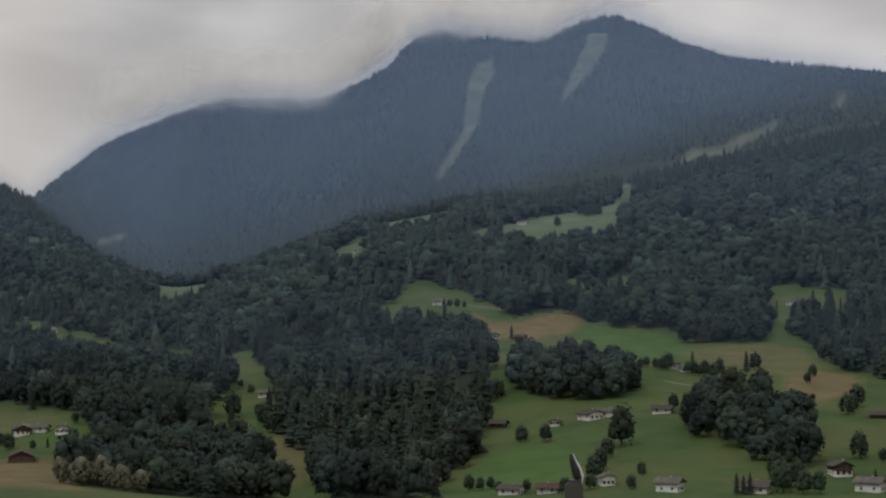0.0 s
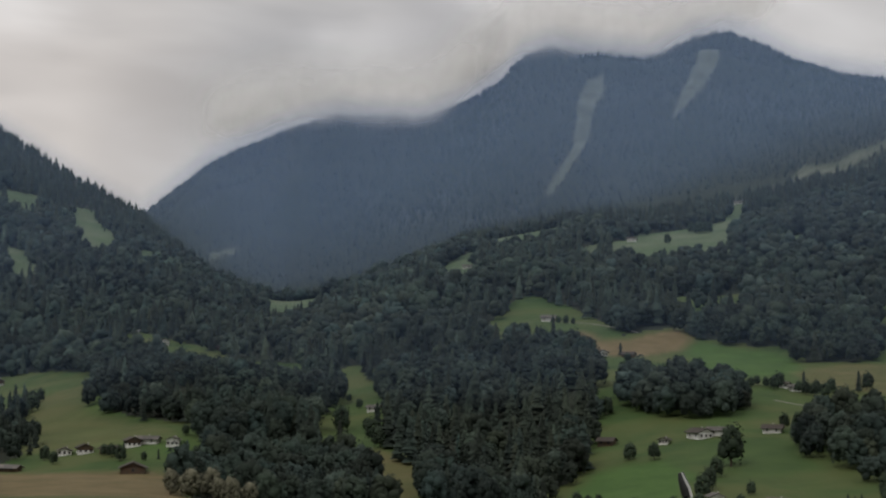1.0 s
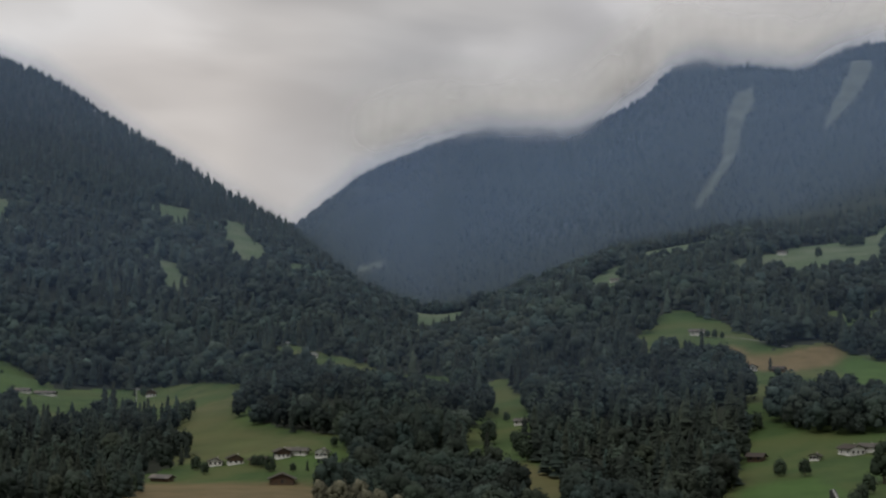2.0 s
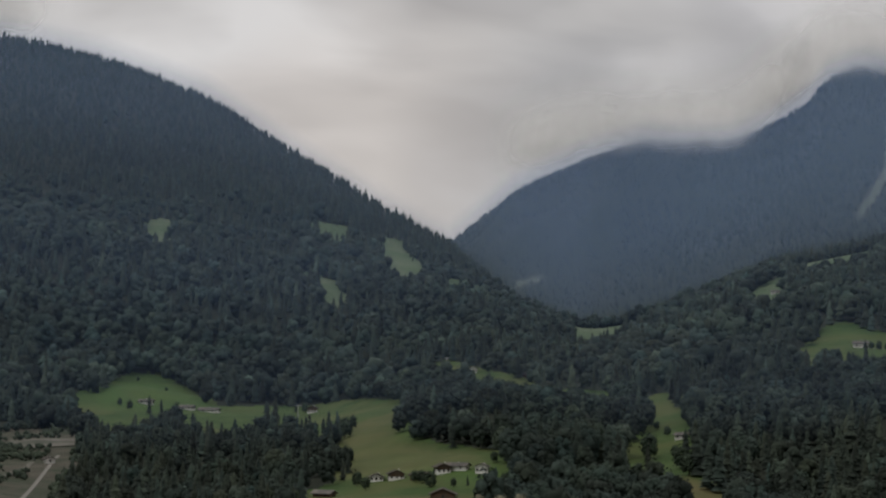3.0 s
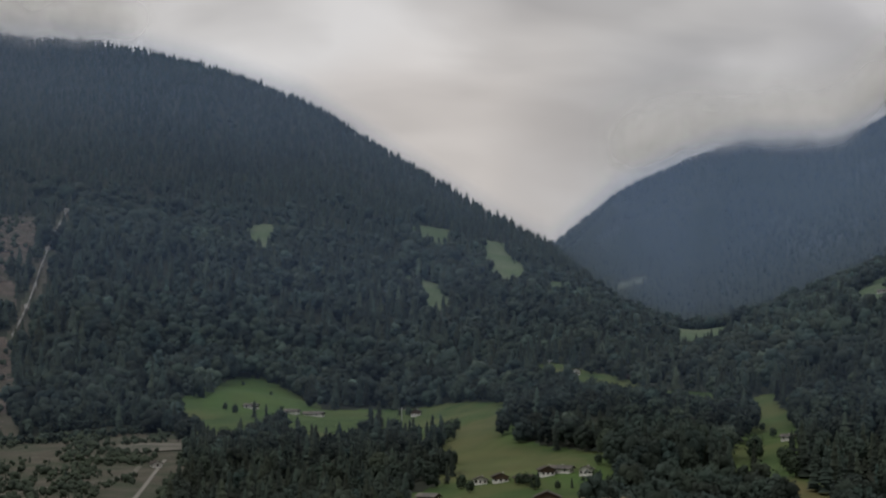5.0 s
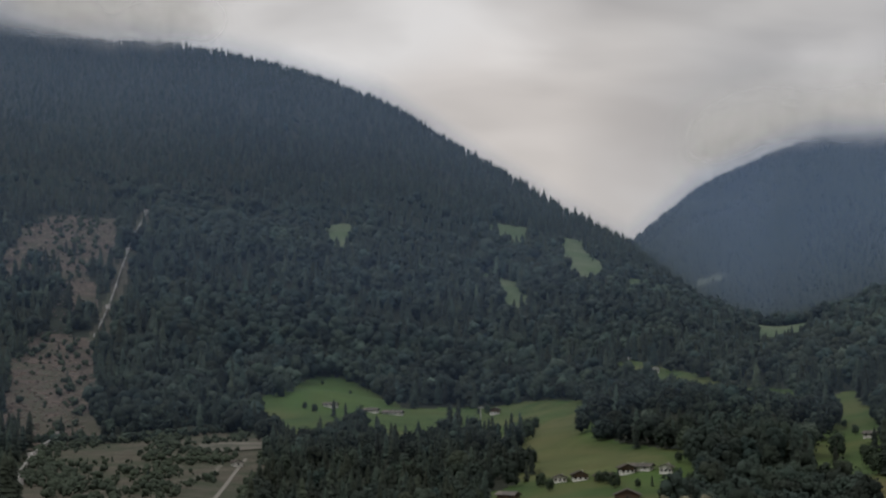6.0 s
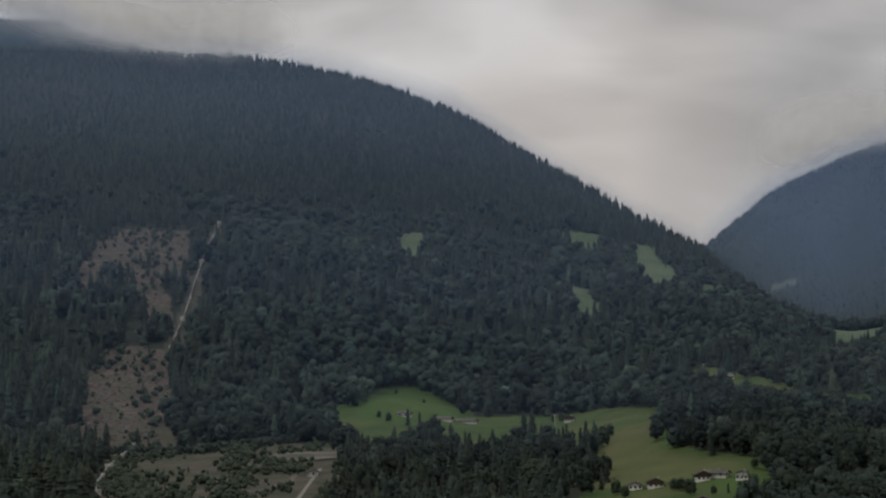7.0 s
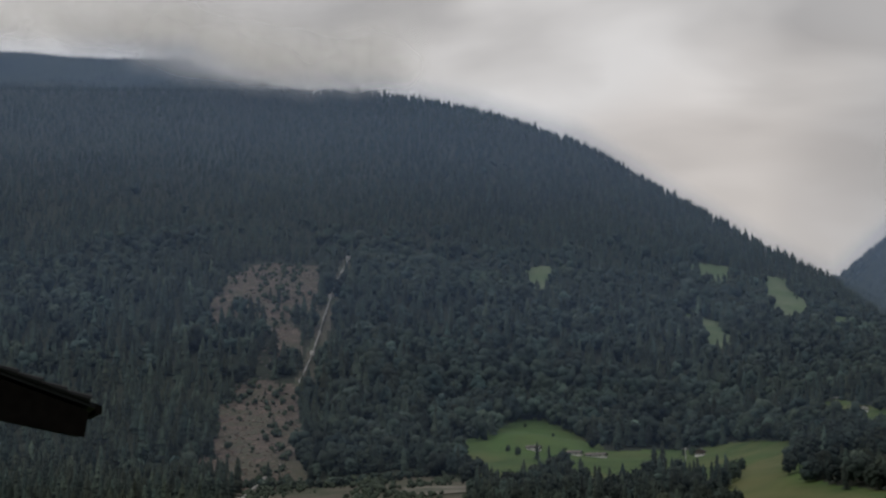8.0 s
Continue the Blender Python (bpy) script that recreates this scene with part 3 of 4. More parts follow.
# ---- forests ----
rng = np.random.RandomState(11)
GOLD = (1 + 5 ** 0.5) / 2
ICO_V = np.array([(-1, GOLD, 0), (1, GOLD, 0), (-1, -GOLD, 0), (1, -GOLD, 0), (0, -1, GOLD), (0, 1, GOLD), (0, -1, -GOLD), (0, 1, -GOLD), (GOLD, 0, -1), (GOLD, 0, 1), (-GOLD, 0, -1), (-GOLD, 0, 1)]) / 1.902
ICO_F = np.array([0, 11, 5, 0, 5, 1, 0, 1, 7, 0, 7, 10, 0, 10, 11, 1, 5, 9, 5, 11, 4, 11, 10, 2, 10, 7, 6, 7, 1, 8, 3, 9, 4, 3, 4, 2, 3, 2, 6, 3, 6, 8, 3, 8, 9, 4, 9, 5, 2, 4, 11, 6, 2, 10, 8, 6, 7, 9, 8, 1]).reshape(-1, 3)


def broadleaf(clumps, leaves):
    """A crown one metre high: rounded boughs of foliage heaped into a dome, with leaf sprays breaking its outline."""
    verts, faces, count = [], [], 0
    boughs = rng.normal(0, 1, (6, 3))
    boughs /= np.linalg.norm(boughs, axis=1)[:, None]
    lean = rng.uniform(-0.05, 0.05, 2)

    def spot(n, total, deep):
        up = 1 - 1.7 * (n + 0.5) / total
        turn = n * 2.39996 + rng.uniform(-0.5, 0.5)
        way = np.array([math.sqrt(1 - up * up) * math.cos(turn), math.sqrt(1 - up * up) * math.sin(turn), up])
        bulge = (0.78 + 0.36 * np.max(boughs @ way) + rng.uniform(-0.14, 0.1)) * deep
        return way, way * bulge * (0.27, 0.27, 0.38) + (lean[0], lean[1], 0.52)

    for n in range(clumps):
        way, place = spot(n, clumps, 0.72)
        size = rng.uniform(0.55, 1.15) * (0.58 / clumps ** 0.5)
        verts.append(ICO_V * size * rng.uniform(0.6, 1.35, (12, 1)) * rng.uniform(0.85, 1.2, 3) + place)
        faces.append(ICO_F + count)
        count += 12
    for n in range(leaves):
        way, place = spot(n, leaves, 1.03)
        out = way + rng.normal(0, 0.5, 3) + (0, 0, 0.35)
        side = np.cross(out, rng.normal(0, 1, 3))
        side /= np.linalg.norm(side) + 1e-9
        over = np.cross(out / np.linalg.norm(out), side)
        size = rng.uniform(0.4, 1.0) * 0.5 / leaves ** 0.45
        verts.append(np.array([side * size, over * size * rng.uniform(0.7, 1.2) - side * size * 0.6, -over * size * rng.uniform(0.7, 1.2) - side * size * 0.6]) + place)
        faces.append(np.array([(0, 1, 2)]) + count)
        count += 3
    return np.concatenate(verts), np.concatenate(faces)


def spruce(tiers, points):
    """A spire one metre high of drooping, ragged tiers of boughs."""
    verts, faces = [], []
    for n in range(tiers):
        low = 0.06 + 0.86 * n / tiers
        top = min(1.0, low + 1.9 / tiers)
        radius = (0.19 * (1 - low) ** 0.85 + 0.015) * rng.uniform(0.85, 1.15)
        turn = rng.uniform(0, 6.28)
        ring = [(radius * f * math.cos(turn + 6.2832 * k / points), radius * f * math.sin(turn + 6.2832 * k / points), low + 0.25 * (1 - f) / tiers)
                for k, f in enumerate(rng.uniform(0.45, 1.25, points))]
        start = sum(len(v) for v in verts)
        verts.append(np.array(ring + [(0, 0, top)]))
        faces.append(np.array([(start + k, start + (k + 1) % points, start + points) for k in range(points)]))
    return np.concatenate(verts), np.concatenate(faces)


SHAPES = {
    "near_broad": [broadleaf(20, 160) for _ in range(12)], "near_spruce": [spruce(13, 8) for _ in range(6)],
    "mid_broad": [broadleaf(7, 26) for _ in range(10)], "mid_spruce": [spruce(5, 6) for _ in range(5)],
    "far_broad": [broadleaf(3, 8) for _ in range(6)], "far_spruce": [spruce(2, 5) for _ in range(5)], "high_spruce": [spruce(3, 5) for _ in range(6)],
}


for family, spread in (("near_broad", 1.08), ("mid_broad", 1.15)):
    SHAPES[family] = [(v * (spread, spread, 1.18) - (0, 0, 0.13), f) for v, f in SHAPES[family]]


def scatter(d0, d1, b0, b1, spacing):
    """Jittered places over a sector of the plan."""
    n = int(radians(b1 - b0) * (d1 * d1 - d0 * d0) / 2 / spacing ** 2)
    d = np.sqrt(rng.uniform(d0 * d0, d1 * d1, n))
    b = np.radians(rng.uniform(b0, b1, n))
    return d * np.sin(b), d * np.cos(b)


def thin(x, y, gap):
    """Keeps one tree in each cell of a jittered grid, so that crowns do not pile up."""
    keys = np.floor(x / gap).astype(np.int64) * 100003 + np.floor(y / gap).astype(np.int64)
    keep = np.unique(keys, return_index=True)[1]
    return x[keep], y[keep]


def plant(name, label, x, y, tall, shapes, mats):
    """Joins trees of the given heights at the given places into one stand; shapes and mats go by kind 0 or 1 in the third row."""
    z = ground_z(x, y) - 0.4
    bright, warm = np.exp(rng.normal(0, 0.28 if len(x) and np.hypot(x, y).mean() < 2300 else 0.12, len(x)) + 0.5 * fbm(x / 80, y / 80 + 60, 2)), rng.normal(0, 0.05, len(x)) + 0.14 * fbm(x / 240 + 70, y / 240, 2)
    tone = np.stack([bright * (1 + warm), bright, bright * (1 - warm), np.ones(len(x))], 1)
    for kind, (family, mat) in enumerate(zip(shapes, mats)):
        verts, faces, tones, count = [], [], [], 0
        pick = rng.randint(0, len(SHAPES[family]), len(x))
        spin, wide = rng.uniform(0, 6.28, len(x)), rng.uniform(0.85, 1.25, len(x))
        for k, (v, f) in enumerate(SHAPES[family]):
            chosen = np.nonzero((pick == k) & (tall[1] == kind))[0]
            if len(chosen) == 0:
                continue
            c, s, h, w = np.cos(spin[chosen])[:, None], np.sin(spin[chosen])[:, None], tall[0][chosen][:, None], wide[chosen][:, None]
            vx = (v[:, 0] * c - v[:, 1] * s) * h * w + x[chosen][:, None]
            vy = (v[:, 0] * s + v[:, 1] * c) * h * w + y[chosen][:, None]
            vz = v[:, 2] * h + z[chosen][:, None]
            verts.append(np.stack([vx, vy, vz], 2).reshape(-1, 3))
            faces.append((f[None] + (np.arange(len(chosen)) * len(v))[:, None, None]).reshape(-1, 3) + count)
            tones.append(np.repeat(tone[chosen], len(v), 0))
            count += len(chosen) * len(v)
        if verts:
            data = mesh_of(name, np.concatenate(verts), np.concatenate(faces), [mat], shade="broad" in family)
            rgba = np.concatenate(tones).astype(np.float32)
            data.attributes.new("tree_tone", "FLOAT_COLOR", "POINT").data.foreach_set("color", rgba.ravel())
            ob = new(name, data)
            tagged(ob, label[kind], "forest", kind="stuff")


def stand(name, label, d0, d1, b0, b1, spacing, low, high, spruces, shapes, mats, keep=None):
    """One wooded belt between two distances."""
    blur = 0 if d0 > 3100 else 200
    x, y = thin(*scatter(max(d0 - blur, 820), d1 + blur, b0, b1, spacing * 0.55), spacing)
    mask = cover(x, y) == 0
    if blur:
        zone = blended(x, y) + rng.uniform(-90, 90, len(x))
        mask &= (zone >= d0 if d0 > 900 else zone > 0) & (zone < d1)
    if keep is not None:
        mask &= keep(x, y)
    x, y = x[mask], y[mask]
    patch = 0.5 + fbm(x / 190 + 40, y / 190, 3) * 1.3
    loose = 0.4 if d0 < 2000 else 0.16
    kind = (rng.rand(len(x)) * loose + patch * (1 - loose) < spruces + 0.2 * np.clip((-23 - np.degrees(np.arctan2(x, y))) / 6, 0, 1)).astype(int)
    grove = inside(WOODS, x, y, 6)
    kind[grove] = 0
    bearing = np.degrees(np.arctan2(x, y))
    young = (bearing > -23.5) & (bearing < -15.5) & (np.hypot(x, y) < 1400)
    kind[young & (rng.rand(len(x)) < 0.45)] = 1
    ragged = np.clip(np.exp(rng.normal(0, 0.16, len(x))) * (1 + 0.35 * (rng.rand(len(x)) > 0.94)), 0.7, 1.45) if d0 > 2300 else 1.0
    size = rng.uniform(low, high, len(x)) * (0.85 + 0.5 * fbm(x / 60, y / 60 + 30, 2)) * np.where(kind == 1, 1.25, 1.0) * ragged * np.where(young, 0.76, 1.0) * np.where(grove, 1.12, 1.0) * np.where((np.abs(bearing + 11) < 3.6) & (np.hypot(x, y) > 1130), 0.8, 1.0)
    if d0 > 2500:
        size = size * np.interp(bearing, [-31, -23, -15], [0.62, 0.88, 1.02])
    plant(name, label, x, y, (size, kind), shapes, mats)


def lit_side(x, y):
    """Leaves the hidden far flank of the front ridges bare of trees."""
    d, b = np.hypot(x, y), np.degrees(np.arctan2(x, y))
    ridge = np.interp(b, BEARING, RIDGE_D)
    return d < ridge + 60


def stands():
    """All the woods, from the valley floor to the skyline."""
    near = ("dense dark green broadleaf wood on the lower slopes", "tall dark spruces among the broadleaf wood")
    stand("near_forest", near, 820, 1180, -39, 15, 12, 14, 27, 0.44, ("near_broad", "near_spruce"), (LEAF, NEEDLE))
    stand("lower_forest", near, 1180, 1560, -39, 15, 12.5, 14, 27, 0.44, ("near_broad", "near_spruce"), (LEAF, NEEDLE))
    stand("slope_forest", ("mixed dark green forest on the hillside", "dark spruces on the hillside"), 1560, 2330, -40, 16, 15, 17, 29, 0.42, ("mid_broad", "mid_spruce"), (LEAF, NEEDLE))
    stand("upper_forest", ("broadleaf belt in the mountain forest", "dark spruces in the mountain forest"), 2330, 2530, -40, 16, 11.5, 12, 20, 0.40, ("far_broad", "high_spruce"), (LEAF, NEEDLE), lit_side)
    stand("mountain_forest", ("broadleaf patches among the spruces", "dark spruce forest up to the ridge"), 2530, 2830, -40, 16, 9.5, 13, 21, 0.84, ("far_broad", "high_spruce"), (LEAF, NEEDLE), lit_side)
    stand("ridge_forest", ("broadleaf trees below the ridge", "dark spruces along the ridge"), 2830, 3450, -40, 16, 9.5, 9, 16, 0.93, ("far_broad", "high_spruce"), (LEAF, NEEDLE), lit_side)
    stand("far_forest", ("wooded flank of the far mountain", "spruce forest on the far mountain"), 3200, 4640, -40, 16, 11.5, 6, 11, 0.93, ("far_broad", "far_spruce"), (LEAF, NEEDLE),
          lambda x, y: np.hypot(x, y) > np.interp(np.degrees(np.arctan2(x, y)), BEARING, LEE_D) - 60)


stands()

# ---- low cloud on the summits ----


def sheet_mesh(name, label, category, rows, mat, attribute):
    """Thin sheets, each a grid of places with a value at every place, joined into one object."""
    verts, faces, values, start = [], [], [], 0
    for grid, value in rows:
        n, k = value.shape
        i, j = np.meshgrid(np.arange(n - 1), np.arange(k - 1), indexing="ij")
        i, j = i.ravel(), j.ravel()
        verts.append(grid.reshape(-1, 3))
        values.append(value.ravel())
        faces.append(np.stack([i * k + j, (i + 1) * k + j, (i + 1) * k + j + 1, i * k + j + 1], 1) + start)
        start += n * k
    data = mesh_of(name, np.concatenate(verts), np.concatenate(faces), [mat], shade=True)
    data.attributes.new(attribute, "FLOAT", "POINT").data.foreach_set("value", np.concatenate(values).astype(np.float32))
    tagged(new(name, data), label, category, kind="stuff")


def ease(values):
    values = np.clip(values, 0, 1)
    return values * values * (3 - 2 * values)


def cloud_bank(label, base, distance, layers, thick, seed):
    """Torn sheets of cloud lying one behind another on a crest; base gives bearings and the rise of its lower fringe."""
    chance = np.random.RandomState(seed)
    bearings = np.arange(base[0][0], base[-1][0] + 0.01, 0.12)
    fringe = smooth(np.interp(bearings, [p[0] for p in base], [p[1] for p in base]), 2, 0)
    ends = ease(np.minimum(bearings - bearings[0], bearings[-1] - bearings) / 1.6)
    up = np.linspace(-0.45, 3.0, 46)
    rows = []
    for n in range(layers):
        shape = fringe + chance.uniform(-0.1, 0.1) + 0.35 * fbm(bearings * 1.3 + 7 * n, bearings * 0 + seed, 3)
        far = distance + 80 * n + 30 * np.sin(bearings[:, None] * 0.9 + n * 2.1) + 80 * up[None]
        turn = np.radians(bearings)[:, None] + 0 * far
        rise = shape[:, None] + up[None]
        dense = thick * ends[:, None] * (ease((up + 0.4) / 0.8) * ease((2.8 - up) / 2.4))[None]
        rows.append((np.stack([far * np.sin(turn), far * np.cos(turn), EYE + far * np.tan(np.radians(rise))], 2), dense))
    sheet_mesh("low_cloud", label, "cloud", rows, CLOUD, "cloud_cover")


cloud_bank("torn grey cloud hanging on the far summit", [(-3.6, 8.3), (-2.3, 8.55), (-1.2, 9.45), (0.3, 9.62), (1.1, 9.2), (2.0, 9.05), (3.0, 9.25), (3.9, 9.9), (5.0, 10.35), (7.5, 10.6)], 4330, 2, 0.56, 3)
cloud_bank("thin grey cloud over the mountain shoulder", [(-11.5, 6.3), (-10, 6.75), (-8.3, 7.2), (-6.6, 7.45), (-5.2, 7.35), (-3.8, 7.35), (-2.6, 8.2), (-1.5, 9.2)], 4190, 2, 0.5, 5)
cloud_bank("grey cloud settling over the wooded ridge", [(-42, 12.0), (-36, 11.8), (-33.5, 11.6), (-32, 11.3), (-30.8, 10.75), (-28, 10.45), (-25.0, 10.6)], 3500, 2, 0.6, 8)
cloud_bank("thin mist trailing across the wooded crest", [(-34.5, 11.3), (-32.5, 11.1), (-31, 10.75), (-28.5, 10.5), (-26.5, 10.6), (-24.0, 10.8)], 3190, 1, 0.5, 12)


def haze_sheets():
    """Added blue sheets that imitate haze between one slope and the next, thin near the ground that they touch and gone
    above the crests.
    """
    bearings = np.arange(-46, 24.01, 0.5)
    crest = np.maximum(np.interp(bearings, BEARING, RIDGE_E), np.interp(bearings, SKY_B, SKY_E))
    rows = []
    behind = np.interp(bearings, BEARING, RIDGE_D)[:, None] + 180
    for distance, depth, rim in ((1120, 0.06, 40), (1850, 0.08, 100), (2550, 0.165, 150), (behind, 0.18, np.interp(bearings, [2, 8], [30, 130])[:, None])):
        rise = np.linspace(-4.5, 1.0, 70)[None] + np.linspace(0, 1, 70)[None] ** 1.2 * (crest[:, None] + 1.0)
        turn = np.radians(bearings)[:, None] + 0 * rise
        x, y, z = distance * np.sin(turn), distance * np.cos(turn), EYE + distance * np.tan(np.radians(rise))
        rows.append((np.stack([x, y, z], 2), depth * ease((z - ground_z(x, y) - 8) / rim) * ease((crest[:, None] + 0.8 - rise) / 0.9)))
    sheet_mesh("valley_haze", "see-through blue sheets that imitate distance haze between the slopes", "haze", rows, HAZE, "haze_depth")


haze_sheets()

# ---- helpers for things ----


def thing(name, x, y, turn=0.0, sink=0.0, z=None):
    """An empty at the thing's base on the ground."""
    ob = new(name)
    ob.matrix_world = pose(x, y, (float(ground_z(x, y)) if z is None else z) - sink, 0, 0, turn)
    return ob


def part(name, bm, mat, parent, label=""):
    data = bpy.data.meshes.new(name)
    bm.normal_update()
    bm.to_mesh(data)
    bm.free()
    data.materials.append(mat)
    ob = new(name, data)
    ob.parent = parent
    return tagged(ob, label)


def solid(*boxes, bm=None):
    """A bmesh of boxes, each x0, x1, y0, y1, z0, z1."""
    bm = bm or bmesh.new()
    for x0, x1, y0, y1, z0, z1 in boxes:
        v = [bm.verts.new((x, y, z)) for x in (x0, x1) for y in (y0, y1) for z in (z0, z1)]
        for ring in ((0, 1, 3, 2), (4, 6, 7, 5), (0, 4, 5, 1), (2, 3, 7, 6), (0, 2, 6, 4), (1, 5, 7, 3)):
            bm.faces.new([v[k] for k in ring])
    return bm


def prism(profile, y0, y1, bm=None):
    """A profile in x and z drawn out along y."""
    bm = bm or bmesh.new()
    a, b = [bm.verts.new((x, y0, z)) for x, z in profile], [bm.verts.new((x, y1, z)) for x, z in profile]
    bm.faces.new(a)
    bm.faces.new(b[::-1])
    for k in range(len(profile)):
        n = (k + 1) % len(profile)
        bm.faces.new((a[n], a[k], b[k], b[n]))
    return bm


def tube(path, radii, sides=8, bm=None):
    """A round bar along a path of places, with a radius at each."""
    bm = bm or bmesh.new()
    rings = []
    for k, (p, r) in enumerate(zip(path, radii)):
        ahead = (Vector(path[min(k + 1, len(path) - 1)]) - Vector(path[max(k - 1, 0)])).normalized()
        turn = ahead.to_track_quat("Z", "Y")
        rings.append([bm.verts.new(Vector(p) + turn @ Vector((r * math.cos(6.2832 * n / sides), r * math.sin(6.2832 * n / sides), 0))) for n in range(sides)])
    for low, high in zip(rings, rings[1:]):
        for n in range(sides):
            bm.faces.new((low[n], low[(n + 1) % sides], high[(n + 1) % sides], high[n]))
    bm.faces.new(rings[0][::-1])
    bm.faces.new(rings[-1])
    return bm


# ---- houses ----


def house(name, label, x, y, w, d, h, turn, wall=None, upper=None, roof=None, rise=0.42, chimney=True, balcony=False, windows=3, category="house", group="houses in the valley"):
    """A gabled house, its gable to the local -y: w across the gable, d deep, h to the eaves."""
    w, d, h = w * 0.84, d * 0.84, h * 0.76
    base = thing(name, x, y, turn, 0.2)
    tagged(base, label, category, group)
    split = h * 0.52 if upper else h
    top = h + w / 2 * rise
    part("wall", solid((-w / 2, w / 2, -d / 2, d / 2, -3.5, split)), wall, base)
    profile = [(-w / 2, split), (w / 2, split), (w / 2, h), (0, top), (-w / 2, h)] if upper else [(-w / 2, h), (w / 2, h), (0, top)]
    part("gable", prism(profile, -d / 2 - 0.03, d / 2 + 0.03), upper or wall, base, "dark timber upper storey and gable" if upper else "")
    over, thick = 1.25, 0.34
    for side in (-1, 1):
        eave, edge = w / 2 + over, h - over * rise
        slab = [(side * eave, edge), (side * eave, edge + thick), (0, top + thick), (0, top)]
        part("roof_slope", prism(slab if side > 0 else slab[::-1], -d / 2 - 1.1, d / 2 + 1.1), roof, base)
    rows = [0.9] if h < 4.4 else [0.9, h * 0.52 + 0.5]
    for z in rows:
        for k in range(windows):
            cx = (k + 0.5) / windows * w - w / 2
            pane = part("window", solid((cx - 0.5, cx + 0.5, -d / 2 - 0.09, -d / 2 - 0.04, z, z + 1.3)), WINDOW, base)
            part("window_frame", solid((cx - 0.62, cx + 0.62, -d / 2 - 0.14, -d / 2 - 0.04, z - 0.12, z), (cx - 0.62, cx + 0.62, -d / 2 - 0.14, -d / 2 - 0.04, z + 1.3, z + 1.4),
                                       (cx - 0.62, cx - 0.5, -d / 2 - 0.14, -d / 2 - 0.04, z, z + 1.3), (cx + 0.5, cx + 0.62, -d / 2 - 0.14, -d / 2 - 0.04, z, z + 1.3)), BOARDS, pane)
        for side in (-1, 1):
            for k in range(2):
                cy = (k + 0.5) / 2 * d - d / 2
                xs = sorted((side * (w / 2 + 0.04), side * (w / 2 + 0.09)))
                part("window", solid((*xs, cy - 0.5, cy + 0.5, z, z + 1.3)), WINDOW, base)
    if chimney:
        part("chimney", solid((w * 0.15, w * 0.15 + 0.6, -0.3, 0.3, h, top + 0.6), (w * 0.15 - 0.08, w * 0.15 + 0.68, -0.38, 0.38, top + 0.6, top + 0.7)), CONCRETE, base)
    if balcony:
        deck = part("balcony", solid((-w / 2 + 0.4, w / 2 - 0.4, -d / 2 - 1.2, -d / 2 - 0.05, split - 0.1, split + 0.08)), BOARDS, base)
        part("railing", solid((-w / 2 + 0.4, w / 2 - 0.4, -d / 2 - 1.25, -d / 2 - 1.15, split + 0.2, split + 1.0)), BOARDS, deck)
    return base


